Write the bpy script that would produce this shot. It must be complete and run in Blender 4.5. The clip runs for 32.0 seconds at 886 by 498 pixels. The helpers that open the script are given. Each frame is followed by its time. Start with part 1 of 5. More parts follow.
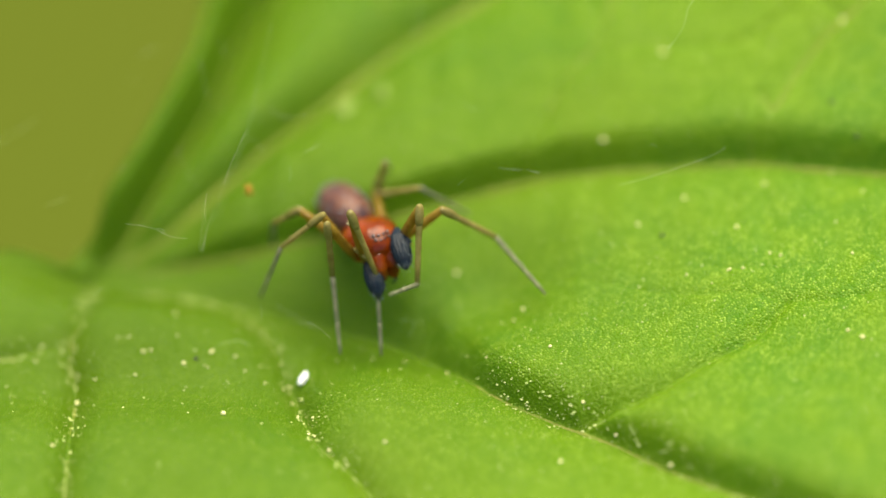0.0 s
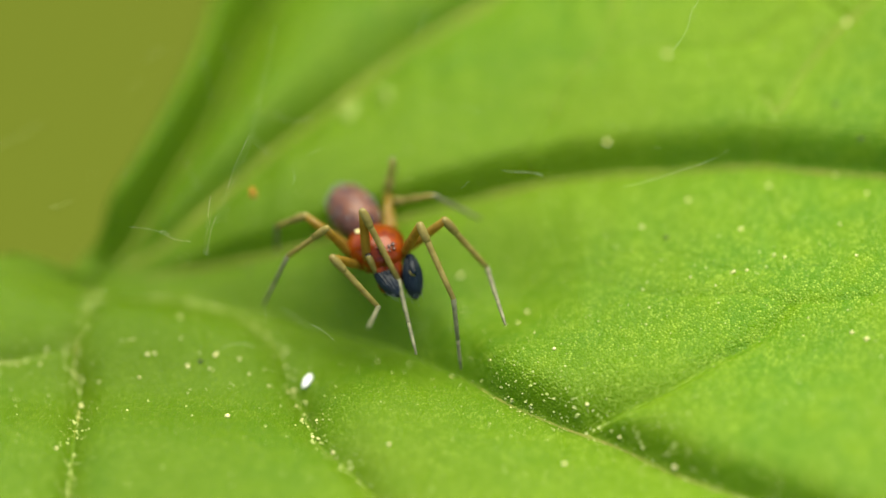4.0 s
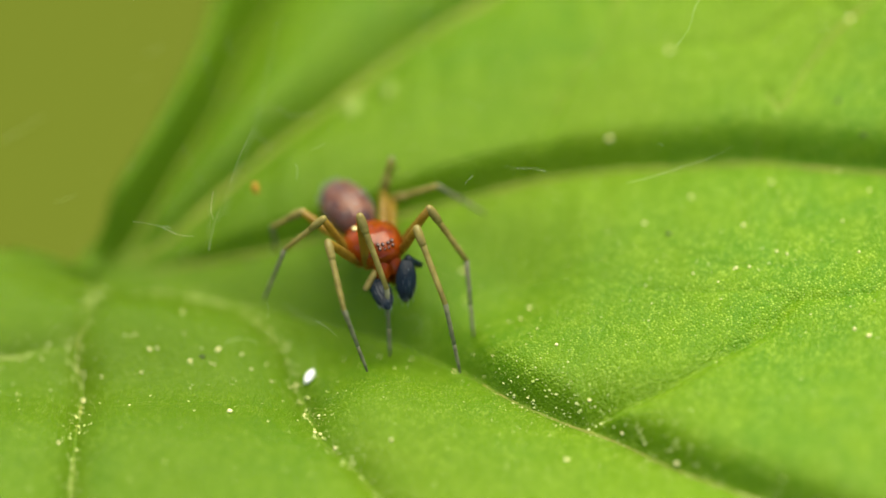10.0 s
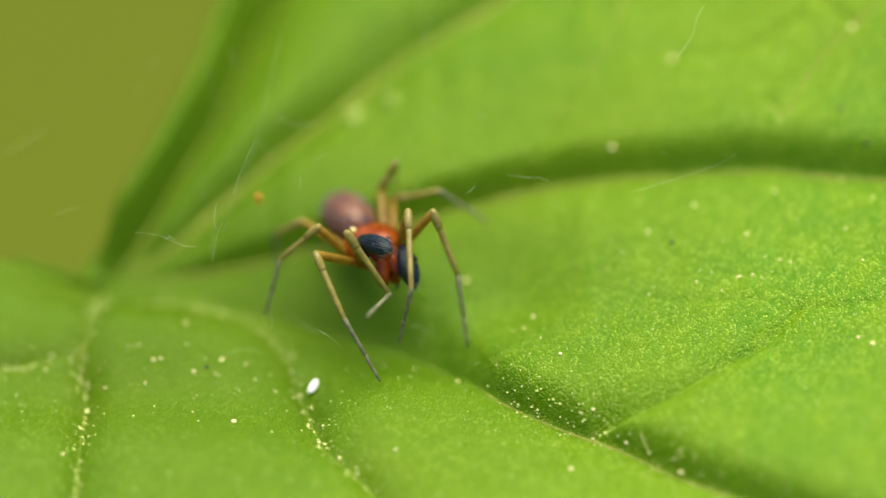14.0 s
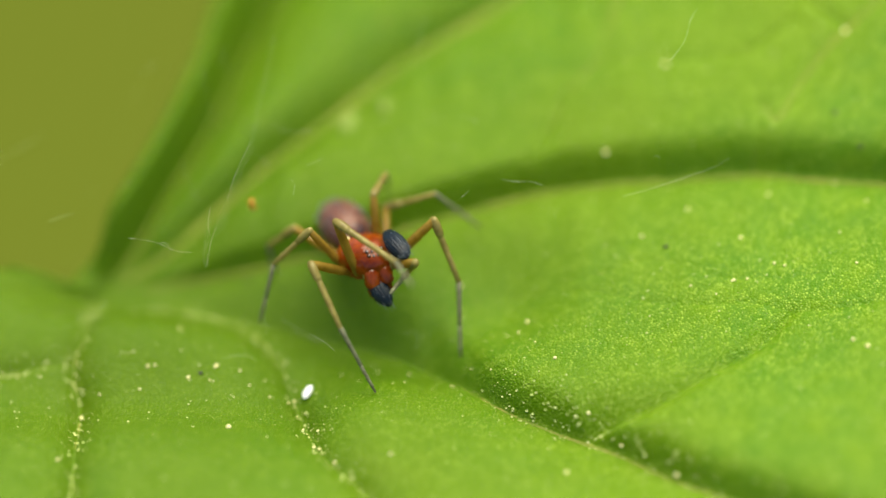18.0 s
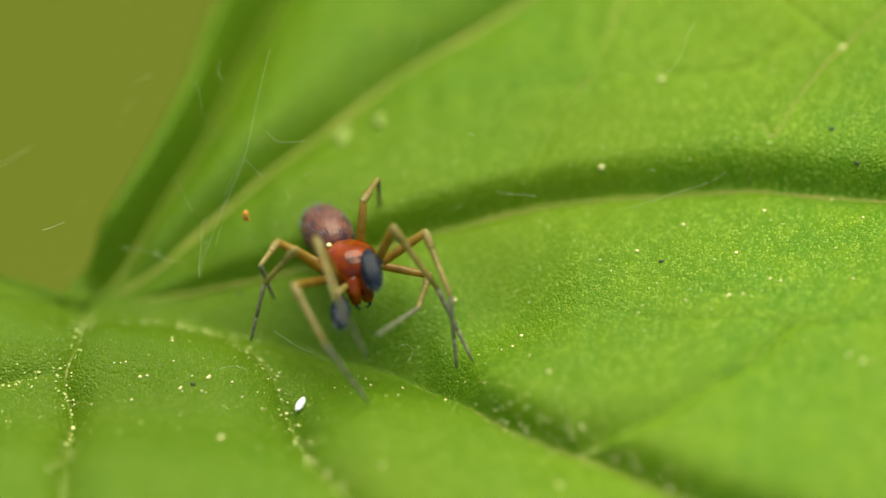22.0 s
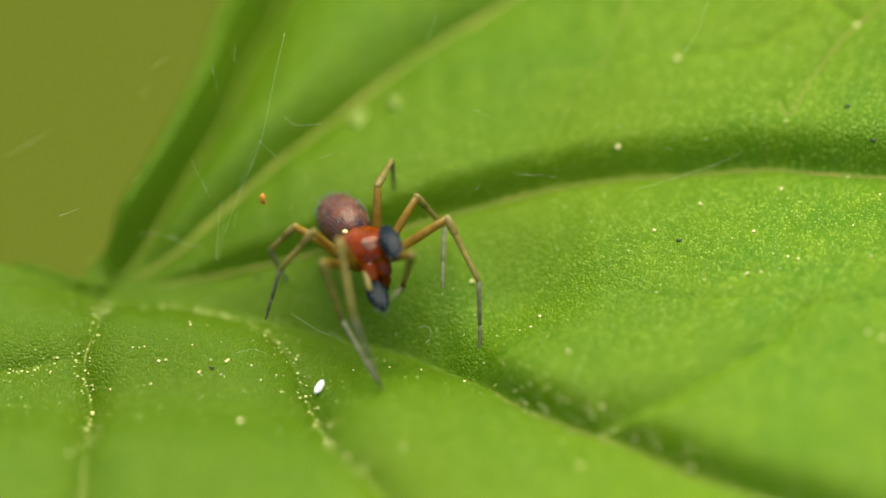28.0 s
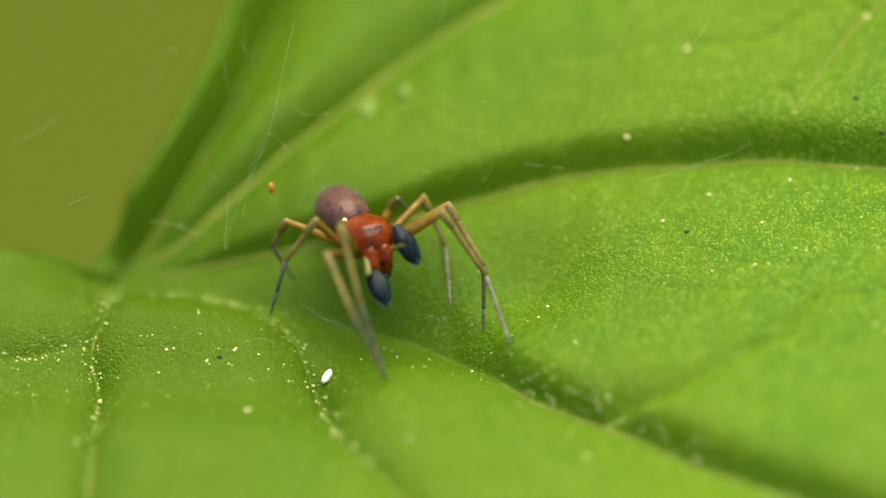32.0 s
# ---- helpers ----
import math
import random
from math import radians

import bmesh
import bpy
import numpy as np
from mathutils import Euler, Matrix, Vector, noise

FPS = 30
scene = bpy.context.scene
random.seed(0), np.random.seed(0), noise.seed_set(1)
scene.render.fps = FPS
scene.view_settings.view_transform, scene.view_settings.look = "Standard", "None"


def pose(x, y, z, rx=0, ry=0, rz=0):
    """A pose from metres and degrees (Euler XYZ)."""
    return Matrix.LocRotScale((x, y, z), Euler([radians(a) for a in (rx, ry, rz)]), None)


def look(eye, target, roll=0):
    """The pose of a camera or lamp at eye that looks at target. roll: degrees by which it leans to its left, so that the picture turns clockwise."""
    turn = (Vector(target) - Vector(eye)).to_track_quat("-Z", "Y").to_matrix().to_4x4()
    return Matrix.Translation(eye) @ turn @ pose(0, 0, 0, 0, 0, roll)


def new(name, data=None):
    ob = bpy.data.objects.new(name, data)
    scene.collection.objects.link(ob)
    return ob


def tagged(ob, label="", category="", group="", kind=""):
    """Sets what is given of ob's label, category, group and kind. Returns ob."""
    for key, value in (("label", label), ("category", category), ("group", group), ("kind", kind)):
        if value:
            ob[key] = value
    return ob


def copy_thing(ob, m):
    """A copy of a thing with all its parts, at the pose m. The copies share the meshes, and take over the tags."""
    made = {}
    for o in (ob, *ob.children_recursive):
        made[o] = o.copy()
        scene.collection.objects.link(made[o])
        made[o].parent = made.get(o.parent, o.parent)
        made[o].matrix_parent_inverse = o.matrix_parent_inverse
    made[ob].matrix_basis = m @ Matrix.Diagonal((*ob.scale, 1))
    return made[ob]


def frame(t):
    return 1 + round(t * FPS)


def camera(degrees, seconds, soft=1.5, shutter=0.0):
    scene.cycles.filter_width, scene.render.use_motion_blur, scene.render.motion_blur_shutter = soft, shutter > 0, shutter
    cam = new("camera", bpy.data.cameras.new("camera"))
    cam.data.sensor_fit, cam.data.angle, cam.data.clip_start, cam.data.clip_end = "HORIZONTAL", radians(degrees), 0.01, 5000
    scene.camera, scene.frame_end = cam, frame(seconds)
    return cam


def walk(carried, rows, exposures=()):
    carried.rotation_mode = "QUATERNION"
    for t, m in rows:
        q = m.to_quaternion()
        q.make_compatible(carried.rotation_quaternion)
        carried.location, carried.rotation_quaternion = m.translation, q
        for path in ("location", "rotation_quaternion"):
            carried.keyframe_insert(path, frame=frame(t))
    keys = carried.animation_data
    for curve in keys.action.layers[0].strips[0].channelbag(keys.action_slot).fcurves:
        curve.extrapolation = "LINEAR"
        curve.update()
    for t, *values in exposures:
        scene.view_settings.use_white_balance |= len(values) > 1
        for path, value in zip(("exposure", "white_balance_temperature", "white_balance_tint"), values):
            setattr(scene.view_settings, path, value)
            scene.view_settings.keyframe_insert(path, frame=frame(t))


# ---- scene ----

cam = camera(3.592, 32.0)
cam.data.dof.use_dof = True
cam.data.dof.focus_distance = 0.2475
cam.data.dof.aperture_fstop = 23.0
walk(cam, [
    (0, pose(0.000217, -0.190912, 0.161408, 49.7803, 0.0514, -0.0028)),
    (0.5, pose(-0.000170, -0.190192, 0.162256, 49.4994, -0.0580, -0.0085)),
    (1, pose(-0.000294, -0.191030, 0.161269, 49.7939, -0.0607, -0.0201)),
    (1.5, pose(0.000460, -0.190667, 0.161697, 49.6866, 0.0023, 0.1610)),
    (2, pose(0.000270, -0.190714, 0.161642, 49.7012, -0.0227, 0.1196)),
    (2.5, pose(0.000275, -0.191003, 0.161300, 49.8104, 0.0438, 0.0692)),
    (3, pose(0.001185, -0.191280, 0.160968, 49.9203, 0.1685, 0.2174)),
    (3.5, pose(0.000844, -0.191195, 0.161070, 49.8904, 0.1771, 0.1045)),
    (5.5, pose(0.000651, -0.191103, 0.161181, 49.8610, 0.1729, 0.0517)),
    (6, pose(0.000000, -0.191511, 0.160697, 50.0000, 0.0000, 0.0000)),
    (6.5, pose(0.000231, -0.191307, 0.160940, 49.9129, 0.0642, 0.0139)),
    (7, pose(0.000170, -0.191655, 0.160525, 50.0385, 0.0030, 0.0451)),
    (7.5, pose(-0.000267, -0.191061, 0.161232, 49.8215, -0.0311, -0.0604)),
    (8, pose(0.000068, -0.191332, 0.160911, 49.9191, -0.0094, 0.0202)),
    (8.5, pose(-0.000409, -0.191161, 0.161113, 49.8537, -0.0655, -0.0697)),
    (9, pose(-0.000027, -0.191454, 0.160764, 49.9602, -0.0172, 0.0098)),
    (9.5, pose(0.000279, -0.191165, 0.161109, 49.8601, 0.0098, 0.0847)),
    (10, pose(0.000341, -0.191158, 0.161117, 49.8612, 0.0196, 0.0964)),
    (10.5, pose(0.000263, -0.191456, 0.160763, 49.9701, 0.0181, 0.0713)),
    (11, pose(0.000607, -0.191417, 0.160808, 49.9670, 0.0627, 0.1266)),
    (11.5, pose(0.000481, -0.191551, 0.160649, 50.0211, 0.0100, 0.1240)),
    (12, pose(-0.000102, -0.190659, 0.161707, 49.7037, -0.0448, 0.0309)),
    (12.5, pose(0.000055, -0.191164, 0.161109, 49.9090, -0.0149, 0.0766)),
    (13, pose(0.000096, -0.191183, 0.161088, 49.9068, 0.1026, -0.0042)),
    (13.5, pose(-0.000193, -0.190858, 0.161471, 49.7937, 0.0256, -0.0447)),
    (14, pose(-0.000331, -0.190780, 0.161564, 49.7646, 0.0847, -0.1444)),
    (14.5, pose(-0.000412, -0.191605, 0.160584, 50.0578, 0.0862, -0.1841)),
    (16.5, pose(0.000139, -0.191484, 0.160729, 50.0343, 0.0103, 0.0131)),
    (17, pose(-0.000747, -0.192024, 0.160082, 50.2233, 0.0726, -0.3123)),
    (17.5, pose(0.000149, -0.192205, 0.159742, 50.3209, 0.3713, -0.2331)),
    (18, pose(-0.000817, -0.192319, 0.159476, 50.3820, 0.1958, -0.4113)),
    (18.5, pose(-0.000039, -0.191668, 0.160136, 50.1568, -0.0264, -0.0102)),
    (19, pose(-0.001355, -0.191335, 0.160403, 50.0387, -0.1386, -0.3094)),
    (19.5, pose(-0.001597, -0.190648, 0.161093, 49.8486, -0.1854, -0.3292)),
    (20, pose(-0.001939, -0.192252, 0.158920, 50.4749, 0.0148, -0.6695)),
    (20.5, pose(-0.002424, -0.193389, 0.157275, 50.9455, 0.0473, -0.8008)),
    (21, pose(-0.002886, -0.193892, 0.156392, 51.1928, -0.1255, -0.8104)),
    (21.5, pose(-0.004019, -0.192406, 0.157940, 50.6817, 0.0040, -1.2403)),
    (22, pose(-0.001466, -0.193683, 0.156162, 51.2268, -0.3008, -0.2274)),
    (22.5, pose(-0.002335, -0.192703, 0.157327, 50.8697, -0.0985, -0.6463)),
    (23, pose(-0.003972, -0.193255, 0.156584, 51.0645, -0.2023, -1.0136)),
    (23.5, pose(-0.002946, -0.193377, 0.156424, 51.0904, -0.0591, -0.7966)),
    (24, pose(-0.003294, -0.193979, 0.155637, 51.3197, -0.2190, -0.7988)),
    (24.5, pose(-0.004128, -0.193331, 0.156391, 51.0962, -0.2263, -1.0826)),
    (26.5, pose(-0.002246, -0.194634, 0.154933, 51.5484, -0.0536, -0.6594)),
    (27, pose(-0.002019, -0.194226, 0.155478, 51.3691, -0.1306, -0.4246)),
    (27.5, pose(-0.003185, -0.192956, 0.157033, 50.9094, 0.0401, -0.9180)),
    (28, pose(-0.002730, -0.193987, 0.155766, 51.2696, 0.0121, -0.7625)),
    (28.5, pose(-0.001727, -0.194330, 0.155353, 51.3770, 0.1011, -0.5889)),
    (29, pose(-0.002927, -0.193471, 0.156425, 51.0914, -0.0993, -0.7718)),
    (29.5, pose(-0.001932, -0.192882, 0.157190, 50.8423, 0.1976, -0.6817)),
    (30, pose(-0.000336, -0.192880, 0.157227, 50.8080, 0.1933, -0.2007)),
    (30.5, pose(-0.001447, -0.194856, 0.154787, 51.5227, 0.0148, -0.3818)),
    (31, pose(-0.001026, -0.193621, 0.156355, 51.0626, -0.0475, -0.1961)),
    (31.5, pose(-0.000920, -0.192864, 0.157312, 50.7918, -0.0990, -0.1219)),
    (32, pose(-0.001495, -0.193256, 0.156848, 50.9260, -0.0024, -0.3428)),
], exposures=[(0.0, 1.36), (14.0, 1.34), (19.5, 1.31), (21.2, 1.24), (22.0, 1.14), (32.0, 1.12)])

# ---- sky and sun ----
MM = 0.001
world = bpy.data.worlds.new("sky")
scene.world = world
world.use_nodes = True
sky = world.node_tree.nodes.new("ShaderNodeTexSky")
sky.sky_type, sky.sun_disc = "NISHITA", False
sky.sun_elevation, sky.sun_rotation = radians(80), radians(27)
world.node_tree.nodes["Background"].inputs["Strength"].default_value = 0.07
world.node_tree.links.new(sky.outputs[0], world.node_tree.nodes["Background"].inputs["Color"])
sun = new("sun", bpy.data.lights.new("sun", "SUN"))
sun.data.energy, sun.data.angle, sun.data.color = 3.7, radians(66), (1.0, 0.94, 0.72)
sun.matrix_world = look((0.08, 0.16, 1.0), (0, 0, 0))


# ---- materials ----
def material(name, color, roughness=0.5, grain=0.0, scale=1000.0, second=None, bump=0.0, bump_scale=None, metallic=0.0, translucent=0.0, specular=0.5, coat=0.0, through_color=None):
    m = bpy.data.materials.new(name)
    m.use_nodes = True
    nt = m.node_tree
    n, l = nt.nodes, nt.links
    b = n["Principled BSDF"]
    b.inputs["Roughness"].default_value = roughness
    b.inputs["Metallic"].default_value = metallic
    b.inputs["Specular IOR Level"].default_value = specular
    b.inputs["Coat Weight"].default_value = coat
    geo = n.new("ShaderNodeTexCoord")
    tex = n.new("ShaderNodeTexNoise")
    tex.inputs["Scale"].default_value = scale
    tex.inputs["Detail"].default_value = 5
    l.new(geo.outputs["Object"], tex.inputs["Vector"])
    fine = n.new("ShaderNodeTexNoise")
    fine.inputs["Scale"].default_value = scale * 7
    fine.inputs["Detail"].default_value = 3
    l.new(geo.outputs["Object"], fine.inputs["Vector"])
    both = n.new("ShaderNodeMath")
    both.operation = "MULTIPLY_ADD"
    both.inputs[1].default_value = 0.45
    l.new(fine.outputs[0], both.inputs[0])
    l.new(tex.outputs[0], both.inputs[2])
    ramp = n.new("ShaderNodeMapRange")
    ramp.inputs[1].default_value, ramp.inputs[2].default_value = 0.5, 0.95
    l.new(both.outputs[0], ramp.inputs[0])
    mix = n.new("ShaderNodeMix")
    mix.data_type = "RGBA"
    c2 = second or tuple(c * (1 - grain) for c in color)
    mix.inputs[6].default_value, mix.inputs[7].default_value = (*color, 1), (*c2, 1)
    l.new(ramp.outputs[0], mix.inputs[0])
    l.new(mix.outputs[2], b.inputs["Base Color"])
    if bump:
        bn = n.new("ShaderNodeBump")
        bn.inputs["Strength"].default_value = 1.0
        bn.inputs["Distance"].default_value = bump
        bt = n.new("ShaderNodeTexVoronoi")
        bt.inputs["Scale"].default_value = bump_scale or scale * 4
        l.new(geo.outputs["Object"], bt.inputs["Vector"])
        l.new(bt.outputs[0], bn.inputs["Height"])
        l.new(bn.outputs[0], b.inputs["Normal"])
    if translucent:
        tr = n.new("ShaderNodeBsdfTranslucent")
        ms = n.new("ShaderNodeMixShader")
        ms.inputs[0].default_value = translucent
        if through_color:
            tr.inputs[0].default_value = (*through_color, 1)
        else:
            l.new(mix.outputs[2], tr.inputs[0])
        l.new(b.outputs[0], ms.inputs[1])
        l.new(tr.outputs[0], ms.inputs[2])
        l.new(ms.outputs[0], n["Material Output"].inputs[0])
    return m


def leaf_material():
    """Fresh leaf: broad yellow-green and blue-green patches, a mosaic of tiny cells with painted pale glints, light
    shining through.
    """
    m = bpy.data.materials.new("leaf")
    m.use_nodes = True
    n, l = m.node_tree.nodes, m.node_tree.links
    b = n["Principled BSDF"]
    b.inputs["Roughness"].default_value, b.inputs["Specular IOR Level"].default_value = 0.36, 0.16
    at = n.new("ShaderNodeTexCoord").outputs["Object"]

    def noise_map(scale, low, high, detail=4):
        t = n.new("ShaderNodeTexNoise")
        t.inputs["Scale"].default_value, t.inputs["Detail"].default_value = scale, detail
        l.new(at, t.inputs["Vector"])
        r = n.new("ShaderNodeMapRange")
        r.inputs[1].default_value, r.inputs[2].default_value = low, high
        l.new(t.outputs[0], r.inputs[0])
        return r.outputs[0]

    def blend(fac, a, c):
        mix = n.new("ShaderNodeMix")
        mix.data_type = "RGBA"
        l.new(fac, mix.inputs[0])
        for socket, value in ((mix.inputs[6], a), (mix.inputs[7], c)):
            if isinstance(value, tuple):
                socket.default_value = (*value, 1)
            else:
                l.new(value, socket)
        return mix.outputs[2]

    broad = blend(noise_map(220, 0.35, 0.65), (0.154, 0.272, 0.003), (0.100, 0.240, 0.006))
    # shade put into the colour: the blade darkens round the foot of its veins
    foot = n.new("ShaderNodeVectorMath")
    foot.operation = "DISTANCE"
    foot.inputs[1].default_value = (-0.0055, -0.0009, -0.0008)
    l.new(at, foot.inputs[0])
    foot_shade = n.new("ShaderNodeMapRange")
    foot_shade.inputs[1].default_value, foot_shade.inputs[2].default_value, foot_shade.inputs[3].default_value, foot_shade.inputs[4].default_value = 0.0010, 0.0115, 0.70, 0.0
    l.new(foot.outputs["Value"], foot_shade.inputs[0])
    mottled = blend(noise_map(1900, 0.42, 0.75), broad, (0.150, 0.285, 0.003))
    cells = n.new("ShaderNodeTexVoronoi")
    cells.feature = "DISTANCE_TO_EDGE"
    cells.inputs["Scale"].default_value = 23000
    l.new(at, cells.inputs["Vector"])
    inner = n.new("ShaderNodeMapRange")
    inner.inputs[1].default_value, inner.inputs[2].default_value = 0.08, 0.30
    l.new(cells.outputs[0], inner.inputs[0])
    patch = n.new("ShaderNodeMath")
    patch.operation = "MULTIPLY"
    l.new(inner.outputs[0], patch.inputs[0])
    each = n.new("ShaderNodeTexVoronoi")
    each.inputs["Scale"].default_value = 23000
    l.new(at, each.inputs["Vector"])
    some = n.new("ShaderNodeMath")
    some.operation = "MULTIPLY_ADD"
    l.new(noise_map(5000, 0.62, 0.38), some.inputs[0])
    some.inputs[1].default_value = 0.22
    l.new(each.outputs["Color"], some.inputs[2])
    pale = n.new("ShaderNodeMapRange")
    pale.inputs[1].default_value, pale.inputs[2].default_value, pale.inputs[3].default_value, pale.inputs[4].default_value = 0.30, 0.80, 1.0, 0.0
    l.new(some.outputs[0], pale.inputs[0])
    l.new(pale.outputs[0], patch.inputs[1])
    # glints of the domed cells, put into the colour as a paler green
    celled = blend(patch.outputs[0], mottled, (0.44, 0.62, 0.075))
    color = blend(foot_shade.outputs[0], celled, (0.066, 0.128, 0.001))
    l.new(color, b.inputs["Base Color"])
    bump = n.new("ShaderNodeBump")
    bump.inputs["Distance"].default_value = 0.000022
    bump.invert = True
    l.new(each.outputs["Distance"], bump.inputs["Height"])
    l.new(bump.outputs[0], b.inputs["Normal"])
    tr = n.new("ShaderNodeBsdfTranslucent")
    l.new(blend(noise_map(220, 0.35, 0.65), (0.19, 0.36, 0.005), (0.12, 0.31, 0.008)), tr.inputs[0])
    both = n.new("ShaderNodeMixShader")
    both.inputs[0].default_value = 0.42
    l.new(b.outputs[0], both.inputs[1])
    l.new(tr.outputs[0], both.inputs[2])
    l.new(both.outputs[0], n["Material Output"].inputs[0])
    return m


LEAF = leaf_material()
VEIN = material("vein", (0.26, 0.25, 0.05), 0.5, specular=0.15, scale=1500, second=(0.15, 0.22, 0.02), translucent=0.2)
POLLEN = material("pollen", (0.80, 0.78, 0.44), 0.5, scale=9000, second=(0.6, 0.5, 0.12))
WHITE = material("white", (0.88, 0.88, 0.85), 0.4, scale=9000, second=(0.7, 0.7, 0.66))
GROUND = material("meadow", (0.072, 0.090, 0.0090), 0.9, specular=0.02, scale=12, second=(0.060, 0.077, 0.0075))
ORANGE = material("carapace", (0.32, 0.060, 0.004), 0.10, specular=0.35, scale=2600, second=(0.085, 0.011, 0.001), bump=0.000003, bump_scale=9000, translucent=0.22, through_color=(0.55, 0.13, 0.006))
ABDOMEN = material("abdomen", (0.165, 0.060, 0.028), 0.28, specular=0.25, scale=4200, second=(0.032, 0.024, 0.032), bump=0.000008, bump_scale=16000)
LEG = material("leg", (0.43, 0.36, 0.105), 0.22, specular=0.5, scale=7000, second=(0.26, 0.21, 0.055), bump=0.000003, bump_scale=30000, translucent=0.5)
FEMUR = material("femur", (0.42, 0.28, 0.040), 0.18, specular=0.5, scale=6000, second=(0.27, 0.16, 0.018), bump=0.000003, bump_scale=30000, translucent=0.55)
TARSUS = material("tarsus", (0.32, 0.32, 0.19), 0.4, specular=0.25, scale=9000, second=(0.15, 0.15, 0.09), bump=0.000003, bump_scale=40000, translucent=0.4)
PALP = material("palp", (0.003, 0.006, 0.011), 0.22, specular=0.22, scale=9000, second=(0.007, 0.014, 0.022), bump=0.000006, bump_scale=30000)
SILK = material("silk", (0.80, 0.84, 0.50), 0.25, specular=0.6, scale=9000, second=(0.45, 0.52, 0.32), translucent=0.3)
SHEEN = material("pale_hair", (0.36, 0.40, 0.42), 0.3, specular=0.4, scale=9000, second=(0.17, 0.20, 0.22))
DUST = material("dust", (0.62, 0.62, 0.26), 0.45, scale=3000, second=(0.34, 0.44, 0.09))
FLAKE = material("flake", (0.65, 0.35, 0.04), 0.5, scale=9000, second=(0.5, 0.2, 0.02))
SCAR = material("scar", (0.17, 0.22, 0.05), 0.7, specular=0.1, scale=3000, second=(0.10, 0.17, 0.02))
DIRT = material("dirt", (0.03, 0.035, 0.012), 0.7, scale=9000, second=(0.02, 0.02, 0.01))
PALE_GLINT = material("pearl", (0.40, 0.28, 0.22), 0.06, specular=0.7, scale=9000, second=(0.22, 0.10, 0.06))
EYE = material("eye", (0.01, 0.008, 0.006), 0.08, scale=9000, second=(0.02, 0.01, 0.008))


# ---- mesh helpers ----
def mesh_object(name, bm, mat, parent=None, label=""):
    me = bpy.data.meshes.new(name)
    bm.to_mesh(me)
    bm.free()
    for f in me.polygons:
        f.use_smooth = True
    me.materials.append(mat)
    ob = new(name, me)
    ob.parent = parent
    if label:
        tagged(ob, label)
    return ob


part = mesh_object


def tube(bm, points, radii, sides=8, flat=1.0):
    """A closed tube through points (mm) with radii (mm); flat squeezes it along z."""
    rings = []
    pts = [Vector(p) for p in points]
    for i, p in enumerate(pts):
        d = (pts[min(i + 1, len(pts) - 1)] - pts[max(i - 1, 0)]).normalized()
        side = d.cross(Vector((0, 0, 1)))
        side = side.normalized() if side.length > 1e-4 else Vector((1, 0, 0))
        up = side.cross(d)
        rings.append([bm.verts.new((p + (side * math.cos(a) + up * math.sin(a) * flat) * radii[i]) * MM) for a in [2 * math.pi * k / sides for k in range(sides)]])
    for a, b in zip(rings, rings[1:]):
        for k in range(sides):
            bm.faces.new((a[k], a[(k + 1) % sides], b[(k + 1) % sides], b[k]))
    bm.faces.new(rings[0][::-1])
    bm.faces.new(rings[-1])
    return bm


def ball(bm, centre, size, turn=None, rough=0.0, seed=0, u=20, v=12):
    """An ellipsoid (mm) added to bm."""
    made = bmesh.ops.create_uvsphere(bm, u_segments=u, v_segments=v, radius=1.0)["verts"]
    m = (turn or Matrix.Identity(3)).to_4x4()
    for q in made:
        c = q.co.copy()
        if rough:
            c *= 1 + rough * noise.noise(c * 2.1 + Vector((seed, 0, 0)))
        q.co = (m @ Vector((c.x * size[0], c.y * size[1], c.z * size[2])) + Vector(centre)) * MM
    return bm


